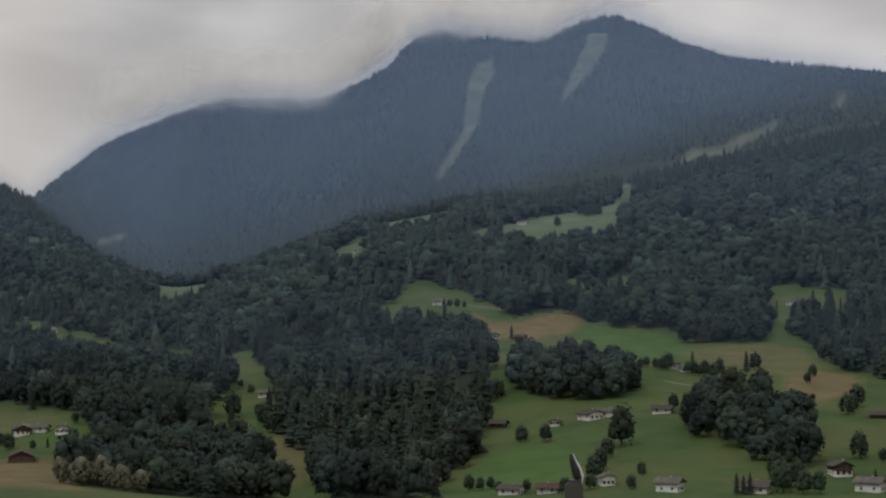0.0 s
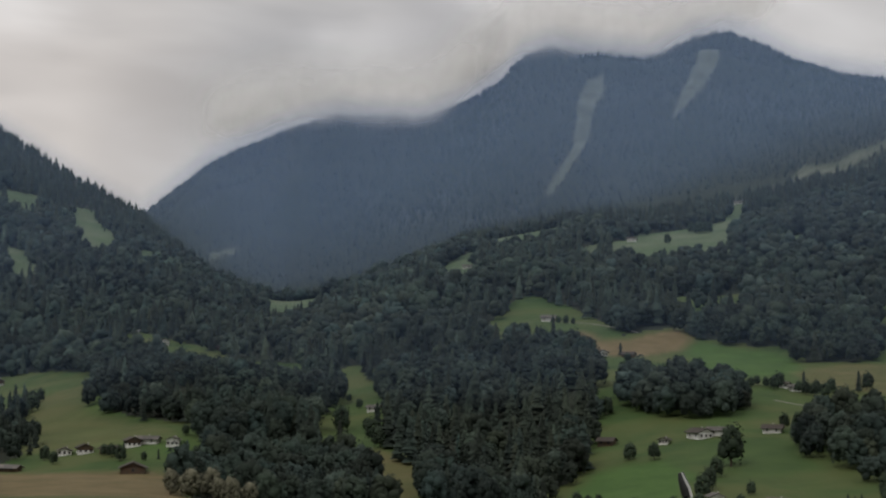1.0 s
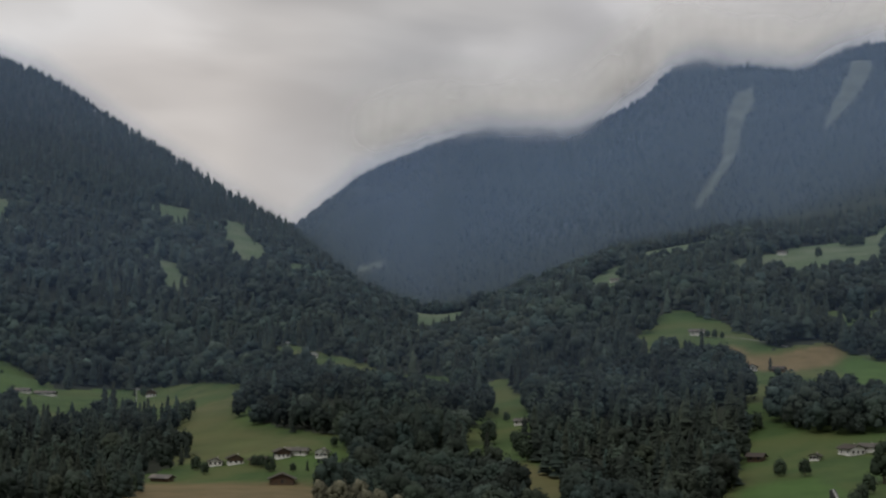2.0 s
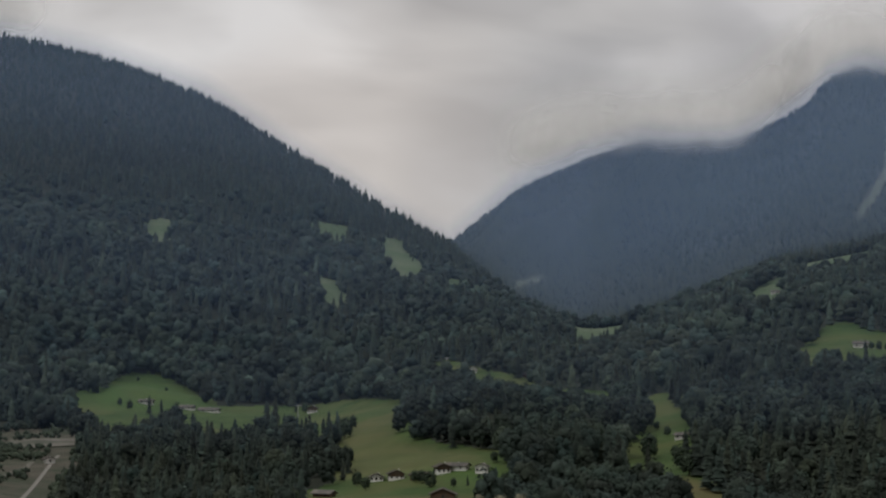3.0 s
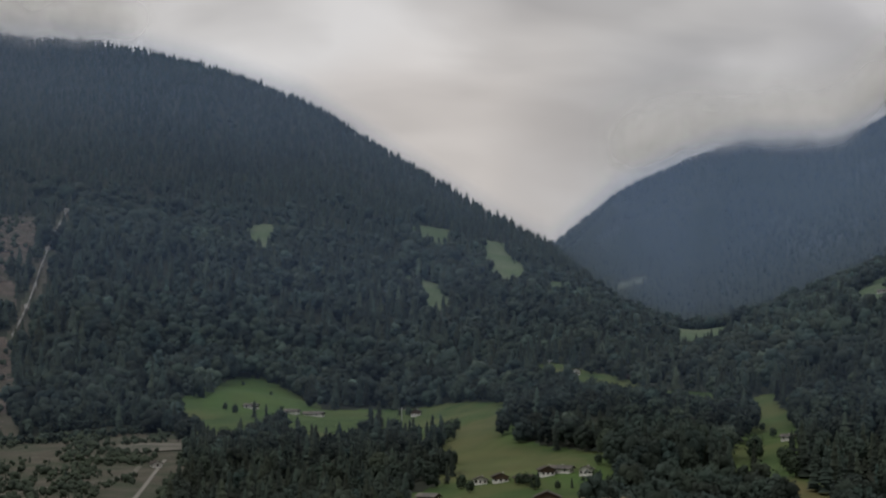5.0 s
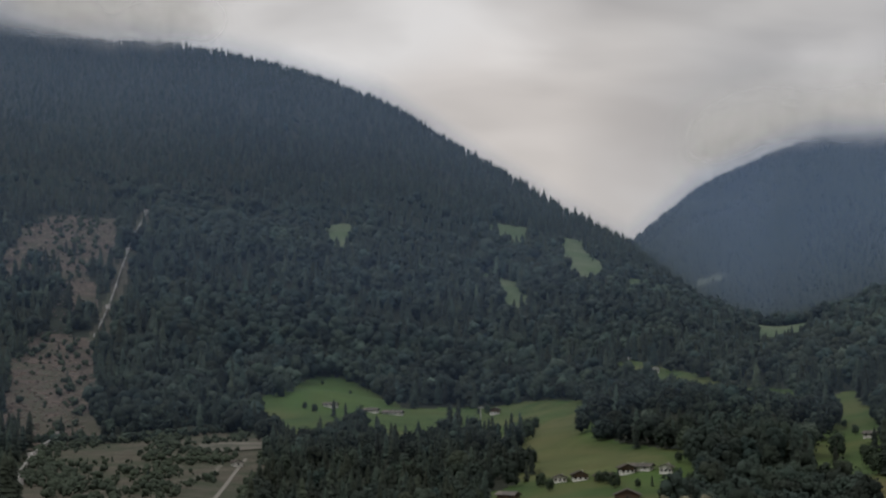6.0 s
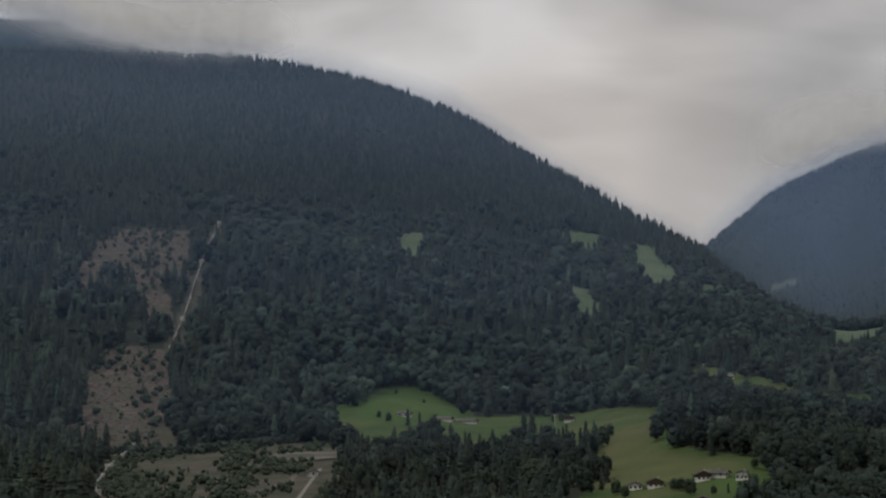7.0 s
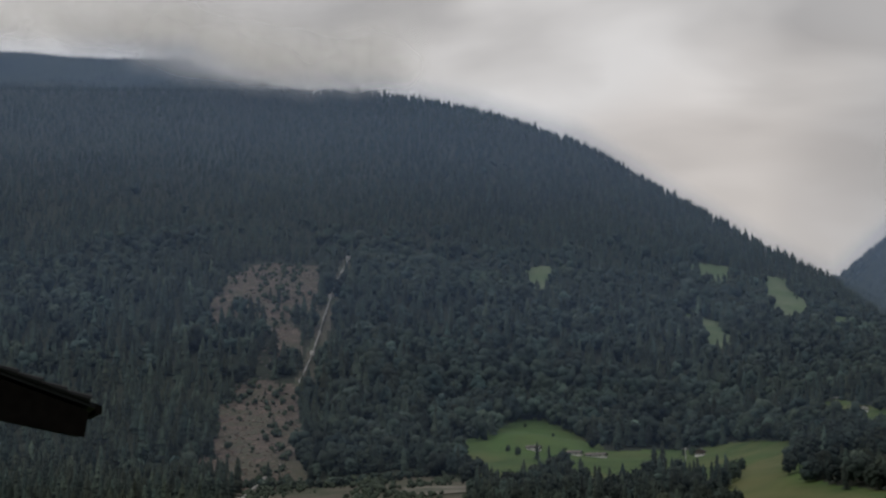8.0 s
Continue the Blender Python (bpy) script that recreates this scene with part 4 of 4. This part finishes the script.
def village():
    white, wood, dark, red, pale = PLASTER, BOARDS, TILES, RED_TILES, PALE_ROOF
    chalet = "white plastered chalet with dark timber gable and dark roof"
    plain = "small white house with a dark tiled roof"
    barn = "weathered brown timber barn with a shallow roof"
    # name, label, x, y, width, depth, eaves, turn, wall, upper, roof, balcony
    farm = [
        ("chalet", "white farmhouse with a broad dark roof in the meadow", 82, 1050, 11, 14, 4.6, 32, white, None, dark, False),
        ("house", "long white house with a grey roof beside the farmhouse", 93, 1053, 8, 15, 4.2, 80, white, None, pale, False),
        ("barn", barn, 31, 1058, 9, 10, 3.6, 70, wood, None, dark, False),
        ("house", "little white gabled house with a dark roof", 62, 1041, 6, 8, 3.4, -15, white, None, dark, False),
        ("house", "low dark-roofed house with white walls beside trees", 122, 1048, 9, 12, 3.6, 75, white, None, dark, False),
        ("house", "white two-storey house with a grey-brown roof", 100, 833, 9.5, 12, 5.6, 62, white, None, pale, True),
        ("chalet", chalet, 182, 865, 10, 12, 6.4, 8, white, wood, dark, True),
        ("house", "white house with a brown-grey tiled roof", 187, 824, 10, 14, 5.6, 55, white, None, pale, True),
        ("house", "white house with a dark roof above the village", 202, 838, 8, 10, 5.6, -30, white, None, dark, False),
        ("house", "white house with a shallow dark roof among conifers", 137, 825, 11, 13, 4.2, 68, white, None, dark, False),
        ("house", "house with a broad dark roof half hidden by shrubs", 31, 860, 9, 12, 3.8, 60, white, None, dark, False),
        ("house", "house with a brown-red roof half hidden by shrubs", 47, 850, 9, 11, 3.8, 80, white, None, red, False),
        ("house", "narrow white gabled house between trees", 74, 857, 7, 9, 5.2, 10, white, None, pale, False),
    ]
    hill = [
        ("house", plain, 159, 1243, 7, 8, 4.0, 15, white, None, pale, False),
        ("house", plain, 154, 1256, 6, 7, 4.0, 60, white, None, dark, False),
        ("house", "low white modern house on the hill meadow", -3, 1619, 10, 14, 4.6, 85, white, None, pale, False),
        ("house", "white house with a dark roof above the wood", 37, 1427, 9, 10, 4.0, 25, white, None, dark, False),
        ("barn", "dark brown timber barn above the wood", 58, 1424, 8, 10, 3.2, 70, wood, None, dark, False),
        ("house", "white house standing alone in the forest", 349, 1868, 10, 15, 5.0, 80, white, None, pale, False),
        ("house", plain, 299, 1612, 7, 8, 4.0, 70, white, None, pale, False),
        ("house", plain, 309, 1632, 6, 8, 4.0, 10, white, None, pale, False),
        ("barn", "low dark timber barn beside trees in the meadow", 239, 1031, 9, 12, 2.8, 75, wood, None, dark, False),
    ]
    upper_hill = [
        ("house", "white farmhouse with a grey roof on the upper meadow", -80, 2446, 10, 14, 4.6, 75, white, None, pale, False),
        ("house", plain, -98, 2440, 8, 10, 4.0, 20, white, None, dark, False),
        ("house", plain, -142, 2180, 8, 10, 4.4, 30, white, None, pale, False),
        ("house", plain, -152, 2180, 7, 9, 4.0, 70, white, None, pale, False),
        ("house", plain, -98, 2172, 7, 12, 3.6, 80, white, None, pale, False),
        ("house", plain, -3, 2108, 8, 9, 6.0, 0, white, None, pale, False),
        ("house", plain, 97, 2282, 8, 12, 4.6, 70, white, None, pale, False),
        ("house", plain, 262, 2655, 9, 13, 4.6, 75, white, None, pale, False),
        ("house", "small white house in the narrow side valley", -117, 1236, 7, 9, 3.6, 70, white, None, pale, False),
        ("house", "white house with a dark roof on the wooded knoll", -334, 1606, 8, 9, 5.0, 15, white, None, dark, False),
        ("barn", "dark timber barn beside the knoll", -284, 1590, 8, 12, 3.4, 75, wood, None, dark, False),
    ]
    west = [
        ("barn", "long brown timber barn with a grey flat roof", -283, 972, 7, 13, 3.0, 72, wood, None, pale, False),
        ("chalet", chalet, -450, 1508, 9, 10, 5.4, 10, white, wood, dark, False),
        ("chalet", "white farmhouse with black timber gable and a side wing", -230, 1024, 9, 10, 4.8, 25, white, wood, dark, False),
        ("house", "long white wing with a grey roof", -222, 1028, 7, 14, 3.6, 78, white, None, pale, False),
        ("house", "white gabled house with a grey roof", -207, 1022, 8, 10, 4.6, 5, white, None, pale, False),
        ("barn", "large brown barn with a broad gabled roof", -213, 950, 15, 16, 3.6, 12, wood, None, dark, False),
        ("house", "white house under a broad dark roof", -269, 1028, 9, 10, 3.4, 15, white, None, dark, False),
        ("chalet", "white house with dark timber gable and broad roof", -257, 1026, 10, 10, 4.4, 20, white, wood, dark, False),
        ("barn", barn, -240, 1016, 9, 12, 3.0, 60, wood, None, dark, False),
        ("house", "low white farm building along the meadow", -585, 1476, 7, 13, 3.4, 80, white, None, pale, False),
        ("house", "long low white farm building with a grey roof", -533, 1486, 7, 20, 3.0, 85, white, None, pale, False),
        ("house", "long low white farm building with a grey roof", -551, 1482, 7, 14, 3.0, 84, white, None, pale, False),
        ("hut", "small pale hut with a dark roof beside the gravel road", -497, 1093, 7, 8, 3.6, 40, white, None, dark, False),
    ]
    for name, label, x, y, w, d, h, turn, wall, upper, roof, balcony in farm + hill + upper_hill + west:
        barnlike = name in ("barn", "hut")
        house(name, label, x, y, w, d, h, turn, wall, upper, roof, chimney=not barnlike, balcony=balcony, windows=1 if barnlike else 3, category=name, group="barns" if barnlike else "houses in the valley")


village()

# ---- single trees ----


def tree_model(name, label, clumps, spire, leaf=None):
    """One tree a metre high: trunk with limbs, and a crown of leafy clumps or tiers of boughs."""
    base = new(name)
    tagged(base, label, "tree", "trees in the meadows")
    bm = tube([(0, 0, -0.05), (0.005, 0, 0.2), (-0.005, 0.01, 0.5), (0, 0, 0.8)], [0.035, 0.026, 0.016, 0.004], 7)
    for k in range(5):
        a, z = k * 2.4, 0.28 + 0.08 * k
        tube([(0, 0, z), (0.1 * math.cos(a), 0.1 * math.sin(a), z + 0.08), (0.2 * math.cos(a), 0.2 * math.sin(a), z + 0.2)], [0.011, 0.008, 0.003], 5, bm)
    part("trunk", bm, BARK, base)
    v, f = spruce(12, 12) if spire else broadleaf(clumps, clumps * 7)
    if not spire:
        v = v * (1.15, 1.15, 1.27) - (0, 0, 0.2)
    data = mesh_of("crown", v, f, [NEEDLE if spire else leaf or FIELD_LEAF], shade=not spire)
    data.attributes.new("tree_tone", "FLOAT_COLOR", "POINT").data.foreach_set("color", np.ones(len(v) * 4, np.float32))
    crown = new("crown", data)
    crown.parent = base
    return base


def single_trees():
    models = [tree_model("broadleaf_tree", "round leafy broadleaf tree standing in the meadow", 34, False), tree_model("broadleaf_tree", "bushy dark green broadleaf tree beside the meadow", 30, False),
              tree_model("spruce_tree", "dark narrow spruce standing at the meadow edge", 0, True), tree_model("shrub", "low rounded leafy shrub in the grass", 20, False),
              tree_model("pale_tree", "leafy tree with pale dry foliage before the wood", 30, False, PALE_LEAF)]
    tall = [(90, 952, 23, 1), (41, 1003, 10, 0), (54, 994, 10, 1), (92, 876, 7, 0), (201, 907, 14, 0), (127, 817, 10, 2), (130, 817, 9, 2), (133, 818, 10, 2), (130, 1062, 9, 0), (136, 1050, 11, 1), (224, 1040, 13, 0), (236, 1074, 14, 1), (230, 1056, 10, 0), (240, 1218, 9, 0), (69, 872, 13, 1), (80, 926, 11, 0), (74, 893, 12, 1)]
    orchard = [(131, 1249, 6, 0), (136, 1258, 6, 1), (142, 1254, 6, 0), (146, 1244, 8, 1), (150, 1255, 9, 0), (164, 1224, 8, 0), (168, 1217, 8, 1), (175, 1217, 8, 0), (182, 1234, 9, 1), (168, 1266, 9, 2), (173, 1240, 7, 0), (160, 1232, 7, 1), (200, 1240, 12, 2), (208, 1257, 10, 0), (229, 1183, 6, 3)]
    hedge = [(208, 1102, 4, 3), (212, 1101, 4, 3), (216, 1100, 4, 3), (12, 893, 8, 0), (17, 887, 7, 1), (22, 887, 6, 3), (33, 1145, 12, 0), (36, 1150, 10, 2), (54, 840, 8, 1), (84, 841, 7, 0), (148, 822, 13, 1), (156, 818, 12, 0), (163, 816, 11, 1), (150, 836, 14, 0), (158, 838, 13, 1), (151, 859, 14, 1), (60, 843, 7, 3), (66, 848, 8, 1), (38, 862, 6, 3), (25, 868, 6, 3)]
    high = [(134, 2197, 13, 0), (174, 2357, 15, 1), (181, 2338, 17, 0), (189, 2346, 15, 1), (196, 2350, 14, 0), (52, 1429, 11, 2), (55, 1378, 8, 1), (12, 1592, 8, 3), (336, 1636, 11, 1), (281, 1579, 8, 2), (6, 1600, 7, 3), (18, 1590, 6, 3), (193, 842, 7, 2), (209, 896, 7, 3), (205, 850, 12, 2)]
    west = [(-349, 1247, 13, 0), (-364, 1321, 11, 1), (-236, 1001, 8, 1), (-228, 987, 9, 0), (-266, 993, 8, 1), (-276, 1012, 9, 0), (-215, 984, 5, 3), (-208, 988, 6, 2), (-131, 1174, 17, 0), (-104, 1101, 15, 1), (-98, 1075, 13, 0), (-114, 1163, 9, 1), (-205, 1045, 7, 1), (-467, 1516, 9, 2), (-457, 1510, 9, 1), (-265, 859, 11, 0), (-272, 842, 12, 1), (-190, 946, 10, 1), (-192, 970, 8, 0)]
    bench = [(-187, 983, 11, 1), (-242, 1008, 7, 0), (-129, 1261, 7, 3), (-141, 1302, 6, 3), (-232, 1012, 6, 2), (-587, 1444, 8, 0), (-600, 1455, 7, 1), (-564, 1430, 16, 2), (-556, 1436, 13, 2), (-539, 1425, 14, 2), (-356, 1276, 13, 0), (-1055, 1877, 19, 2), (-1069, 1883, 16, 2), (-795, 1327, 15, 2), (-778, 1313, 13, 2), (-754, 1323, 16, 2), (-736, 1278, 12, 0), (-1055, 1832, 17, 2), (-604, 1572, 4, 3), (-650, 1620, 4, 3)]
    pale = [(-168, 824, 9, 4), (-157, 818, 10, 4), (-146, 822, 8, 4), (-139, 815, 9, 4), (-132, 824, 8, 4), (-151, 835, 11, 4), (-161, 840, 9, 4)]
    used = set()
    orchard = [(x, y, size * 1.25, kind) for x, y, size, kind in orchard]
    pale = [(x, y, size * 1.4, kind) for x, y, size, kind in pale]
    for x, y, size, kind in tall + orchard + hedge + high + west + bench + pale:
        wide = size * rng.uniform(0.92, 1.12) * (0.9 if kind == 1 else 1.0)
        m = pose(x, y, float(ground_z(x, y)), 0, 0, rng.uniform(0, 360)) @ Matrix.Diagonal((wide, wide, size, 1))
        if kind in used:
            copy_thing(models[kind], m)
        else:
            models[kind].matrix_basis = m
            models[kind].scale = (1, 1, 1)
            MODEL_FIRST.append((models[kind], m))
            used.add(kind)
    for model, m in MODEL_FIRST:
        model.matrix_basis = m


MODEL_FIRST = []
single_trees()

# ---- roads, pipeline, cut timber, scrub ----


def ribbon(name, label, line, width, lift, mat, category):
    """A strip laid on the ground along a line in plan."""
    dense = []
    for (x0, y0), (x1, y1) in zip(line, line[1:]):
        n = max(2, int(math.hypot(x1 - x0, y1 - y0) / 6))
        dense += [(x0 + (x1 - x0) * k / n, y0 + (y1 - y0) * k / n) for k in range(n)]
    dense.append(line[-1])
    bm, rows = bmesh.new(), []
    for k, (x, y) in enumerate(dense):
        a, b = dense[max(k - 1, 0)], dense[min(k + 1, len(dense) - 1)]
        along = Vector((b[0] - a[0], b[1] - a[1])).normalized()
        w = width * (0.5 + 0.12 * fbm(x / 9, y / 9, 2))
        rows.append([bm.verts.new((x - s * along.y * w, y + s * along.x * w, float(ground_z(x - s * along.y * w, y + s * along.x * w)) + z)) for s, z in ((-1.25, -0.6), (-1, lift), (0, lift + 0.08), (1, lift), (1.25, -0.6))])
    for p, q in zip(rows, rows[1:]):
        for k in range(4):
            bm.faces.new((p[k], p[k + 1], q[k + 1], q[k]))
    data = bpy.data.meshes.new(name)
    bm.to_mesh(data)
    bm.free()
    data.materials.append(mat)
    tagged(new(name, data), label, category, kind="structure")


ribbon("road", "pale gravel road across the scrub", [(-385, 800), (-425, 905), (-461, 1002), (-490, 1080), (-512, 1140)], 2.2, 0.3, GRAVEL, "road")
ribbon("road", "narrow dirt track across the scrub", [(-492, 880), (-492, 944), (-481, 996), (-492, 1050), (-506, 1088)], 3.4, 0.4, EARTH, "road")
ribbon("road", "worn dirt track through the bushes", [(-600, 1178), (-555, 1140), (-522, 1122), (-508, 1118)], 6, 0.4, EARTH, "road")
ribbon("road", "dirt track below the wood", [(-740, 1285), (-700, 1293), (-680, 1300), (-655, 1300)], 5, 0.5, EARTH, "road")
ribbon("bank", "bare earth bank above the hut", [(-583, 1215), (-565, 1222), (-545, 1218), (-528, 1196)], 48, 0.7, EARTH, "bank")
ribbon("road", "pale farm lane by the orchard", [(140, 1195), (160, 1168), (172, 1155), (180, 1150)], 1.8, 0.12, GRAVEL, "road")
ribbon("road", "pale lane to the hill house", [(0, 1612), (20, 1612), (34, 1600), (50, 1560), (70, 1530)], 1.8, 0.12, GRAVEL, "road")


def pipeline(path, pillars):
    """A buried pressure pipe's cleared line: a pale pipe on concrete blocks."""
    base = thing("pipeline", *path[0])
    tagged(base, "pale pressure pipeline on concrete blocks climbing the slope", "pipeline")
    inv = base.matrix_world.inverted()
    points = []
    for (x0, y0), (x1, y1) in zip(path, path[1:]):
        points += [(x0 + (x1 - x0) * k / 14, y0 + (y1 - y0) * k / 14) for k in range(14)]
    points.append(path[-1])
    spots = [inv @ Vector((x, y, float(ground_z(x, y)) + 2.8)) for x, y in points]
    part("pipe", tube(spots, [0.95] * len(spots), 8), STONE, base)
    for k in range(0, len(spots), pillars):
        p = spots[k]
        big = 1.2 if k % (pillars * 3) else 2.4
        part("block", solid((p.x - big, p.x + big, p.y - big, p.y + big, p.z - 5, p.z + big * 0.5)), CONCRETE, base)


pipeline([(-1110, 2160), (-1048, 2007), (-990, 1870), (-937, 1740), (-903, 1650)], 7)
pipeline([(-755, 1316), (-700, 1200), (-659, 1118), (-600, 1005), (-550, 918)], 9)


def cut_timber():
    """Logs and brushwood strewn over the felled slopes."""
    x, y = thin(*scatter(1200, 2350, -36, -27, 5.0), 7.0)
    keep = swept(CLEARED, x, y, 22, 60)
    x, y = x[keep], y[keep]
    z, n = ground_z(x, y), len(x)
    turn, long, fat = rng.uniform(0, 3.14, n), rng.uniform(0.8, 2.6, n), rng.uniform(0.2, 0.55, n)
    ring = np.array([(s, math.cos(a), math.sin(a)) for s in (-1, 1) for a in (0.0, 1.2566, 2.5133, 3.7699, 5.0265)])
    lx, ly, lz = ring[:, 0] * long[:, None], ring[:, 1] * fat[:, None], ring[:, 2] * fat[:, None] + fat[:, None] + 0.2
    c, s = np.cos(turn)[:, None], np.sin(turn)[:, None]
    verts = np.stack([x[:, None] + lx * c - ly * s, y[:, None] + lx * s + ly * c, z[:, None] + lz], 2).reshape(-1, 3)
    quads = np.array([(k, (k + 1) % 5, 5 + (k + 1) % 5, 5 + k) for k in range(5)])
    faces = (quads[None] + (np.arange(n) * 10)[:, None, None]).reshape(-1, 4)
    tagged(new("felled_timber", mesh_of("felled_timber", verts, faces, [TIMBER])), "felled logs and brushwood strewn on the cleared slope", "timber", kind="stuff")


cut_timber()


def bushes(name, label, polygons, spacing, low, high, mat_pair, chance, wild=0.3):
    """Low growth scattered over open ground."""
    x, y = thin(*scatter(840, 2400, -37, 15, spacing * 0.6), spacing)
    keep = swept(polygons, x, y, 14, 160 if spacing < 10 else 40) & (fbm(np.arctan2(x, y) * 45, np.hypot(x, y) / 130 + 3, 3) * 1.7 + 0.5 + wild * (rng.rand(len(x)) - 0.5) > 1 - chance)
    keep &= (np.hypot(x + 490, y - 1070) > 34) & (np.hypot(x + 555, y - 1212) > 34)
    keep &= (np.abs(x + 385 + (y - 800) * 0.37) > 9) & ((np.abs(x + 487) > 7) | (y > 1080))
    x, y = x[keep], y[keep]
    size = rng.uniform(low, high, len(x))
    plant(name, (label, label), x, y, (size, (rng.rand(len(x)) < 0.12).astype(int)), ("far_broad", "mid_spruce"), mat_pair)


bushes("scrub_bushes", "low bushes and young trees on the scrubland", SCRUBLAND, 5.5, 1.0, 6.0, (SCRUB_LEAF, NEEDLE), 0.42, 0.35)
bushes("young_growth", "young trees growing back on the felled slope", CLEARED, 11, 2, 9, (SCRUB_LEAF, NEEDLE), 0.30, 0.8)


def hedge(path, rows):
    """A dark band of low trees along the upper edge of the scrub."""
    spots = []
    for (x0, y0), (x1, y1) in zip(path, path[1:]):
        long = math.hypot(x1 - x0, y1 - y0)
        for k in range(int(long / 5)):
            f = k * 5 / long
            for row in range(rows):
                spots.append((x0 + (x1 - x0) * f + rng.uniform(-3, 3), y0 + (y1 - y0) * f + 6 * row + rng.uniform(-3, 3)))
    x, y = np.array(spots).T
    plant("hedge", ("dark hedge of low trees along the scrubland",) * 2, x, y, (rng.uniform(4, 9, len(x)), np.zeros(len(x), int)), ("mid_broad", "mid_spruce"), (LEAF, NEEDLE))


hedge([(-745, 1268), (-700, 1270), (-660, 1282), (-625, 1306), (-594, 1335)], 2)
hedge([(-690, 1480), (-668, 1506), (-640, 1496)], 3)
hedge([(-700, 1325), (-656, 1345), (-600, 1365)], 3)


def power_pole(x, y, high):
    base = thing("power_pole", x, y)
    tagged(base, "grey wooden power pole with a cross-arm on the knoll", "power pole")
    part("pole", tube([(0, 0, -0.5), (0, 0, high)], [0.35, 0.22], 8), CONCRETE, base)
    part("cross_arm", solid((-2.6, 2.6, -0.12, 0.12, high - 1.1, high - 0.8)), CONCRETE, base)


power_pole(-356, 1600, 16)
power_pole(-408, 1330, 24)

# ---- neighbouring roofs close to the viewer ----


def near_roof():
    """The dark overhanging corner of the neighbouring house's tiled roof."""
    b = radians(-34.7)
    base = thing("neighbour_house", 25 * math.sin(b), 25 * math.cos(b), 36.2, 0, 70.45)
    tagged(base, "neighbouring house with a dark overhanging tiled roof", "house")
    slope = math.tan(radians(20.6))
    part("roof_slope", prism([(0, 0.0), (0, -0.07), (-6, 6 * slope - 0.07), (-6, 6 * slope)], 0, 7), SLATE, base)
    part("roof_slope", prism([(-6, 6 * slope), (-6, 6 * slope - 0.07), (-12, -0.07), (-12, 0)], 0, 7), SLATE, base)
    part("barge_board", prism([(-0.14, -0.075), (-0.2, -0.42), (-1.8, -0.06), (-6, 6 * slope - 0.6), (-6, 6 * slope - 0.09)], 0.02, 0.08), OLD_WOOD, base, "wooden barge board coloured near black as if backlit")
    part("soffit", prism([(-0.15, -0.09), (-0.22, -0.40), (-1.8, -0.04), (-1.8, 0.4)], 0.08, 6.9), OLD_WOOD, base)
    part("wall", prism([(-2.1, -9), (-2.1, 0.6), (-6, 6 * slope - 0.1), (-9.9, 0.6), (-9.9, -9)], 0.9, 6.4), PLASTER, base)
    for k in range(18):
        x = -0.12 - 0.31 * k
        bm = tube([(x, 0.0, -x * slope + 0.03), (x - 0.33, 0.0, (0.33 - x) * slope + 0.015)], [0.062, 0.03], 8)
        part("verge_tile", bm, SLATE, base)
    part("eave_board", solid((-0.06, 0.03, 0.0, 7, -0.11, 0.0)), OLD_WOOD, base)


def near_chimney():
    """A chimney with a bent metal cowl on the roof below the viewer."""
    b, d = radians(3.95), 60.0
    x, y = d * math.sin(b), d * math.cos(b)
    z = EYE - d * math.tan(radians(4.12))
    base = thing("lower_house", x, y, -4, 0, z)
    tagged(base, "house below with a grey chimney and bent metal cowl", "house")
    part("wall", solid((-5, 5, -1, 9, -7.5, -3.6)), PLASTER, base)
    part("gable", prism([(-5, -3.6), (5, -3.6), (0, -1.5)], -1, 9), BOARDS, base)
    for side in (-1, 1):
        slab = [(side * 5.8, -3.95), (side * 5.8, -3.75), (0, -1.3), (0, -1.5)]
        part("roof_slope", prism(slab if side > 0 else slab[::-1], -1.6, 9.6), TILES, base)
    stack = part("chimney", solid((-0.29, 0.29, -0.29, 0.29, -2.4, -0.06), (-0.25, 0.25, -0.25, 0.25, -0.06, 0.0)), SOOTY, base, "dark grey rendered chimney stack")
    path = [(0.12, 0, -0.02), (0.13, 0, 0.2), (0.09, 0, 0.42), (0.0, 0, 0.7), (-0.05, 0, 0.92)]
    part("cowl", tube(path, [0.13, 0.16, 0.17, 0.14, 0.09], 12), SOOT, stack, "black bent metal chimney cowl")
    # The cowl's curved highlight, modelled as a white strip on its right side.
    edge = [(px + r, -0.12, pz) for (px, py, pz), r in zip(path, [0.13, 0.15, 0.13, 0.08, 0.03])]
    part("trim_band", tube(edge, [0.025, 0.04, 0.04, 0.03, 0.018], 8), COWL_HIGHLIGHT, stack, "white strip imitating the highlight on the metal cowl")
    part("collar", tube([(0.05, 0, 0.0), (0.05, 0, 0.1)], [0.24, 0.22], 12), SOOT, stack)


near_roof()
near_chimney()
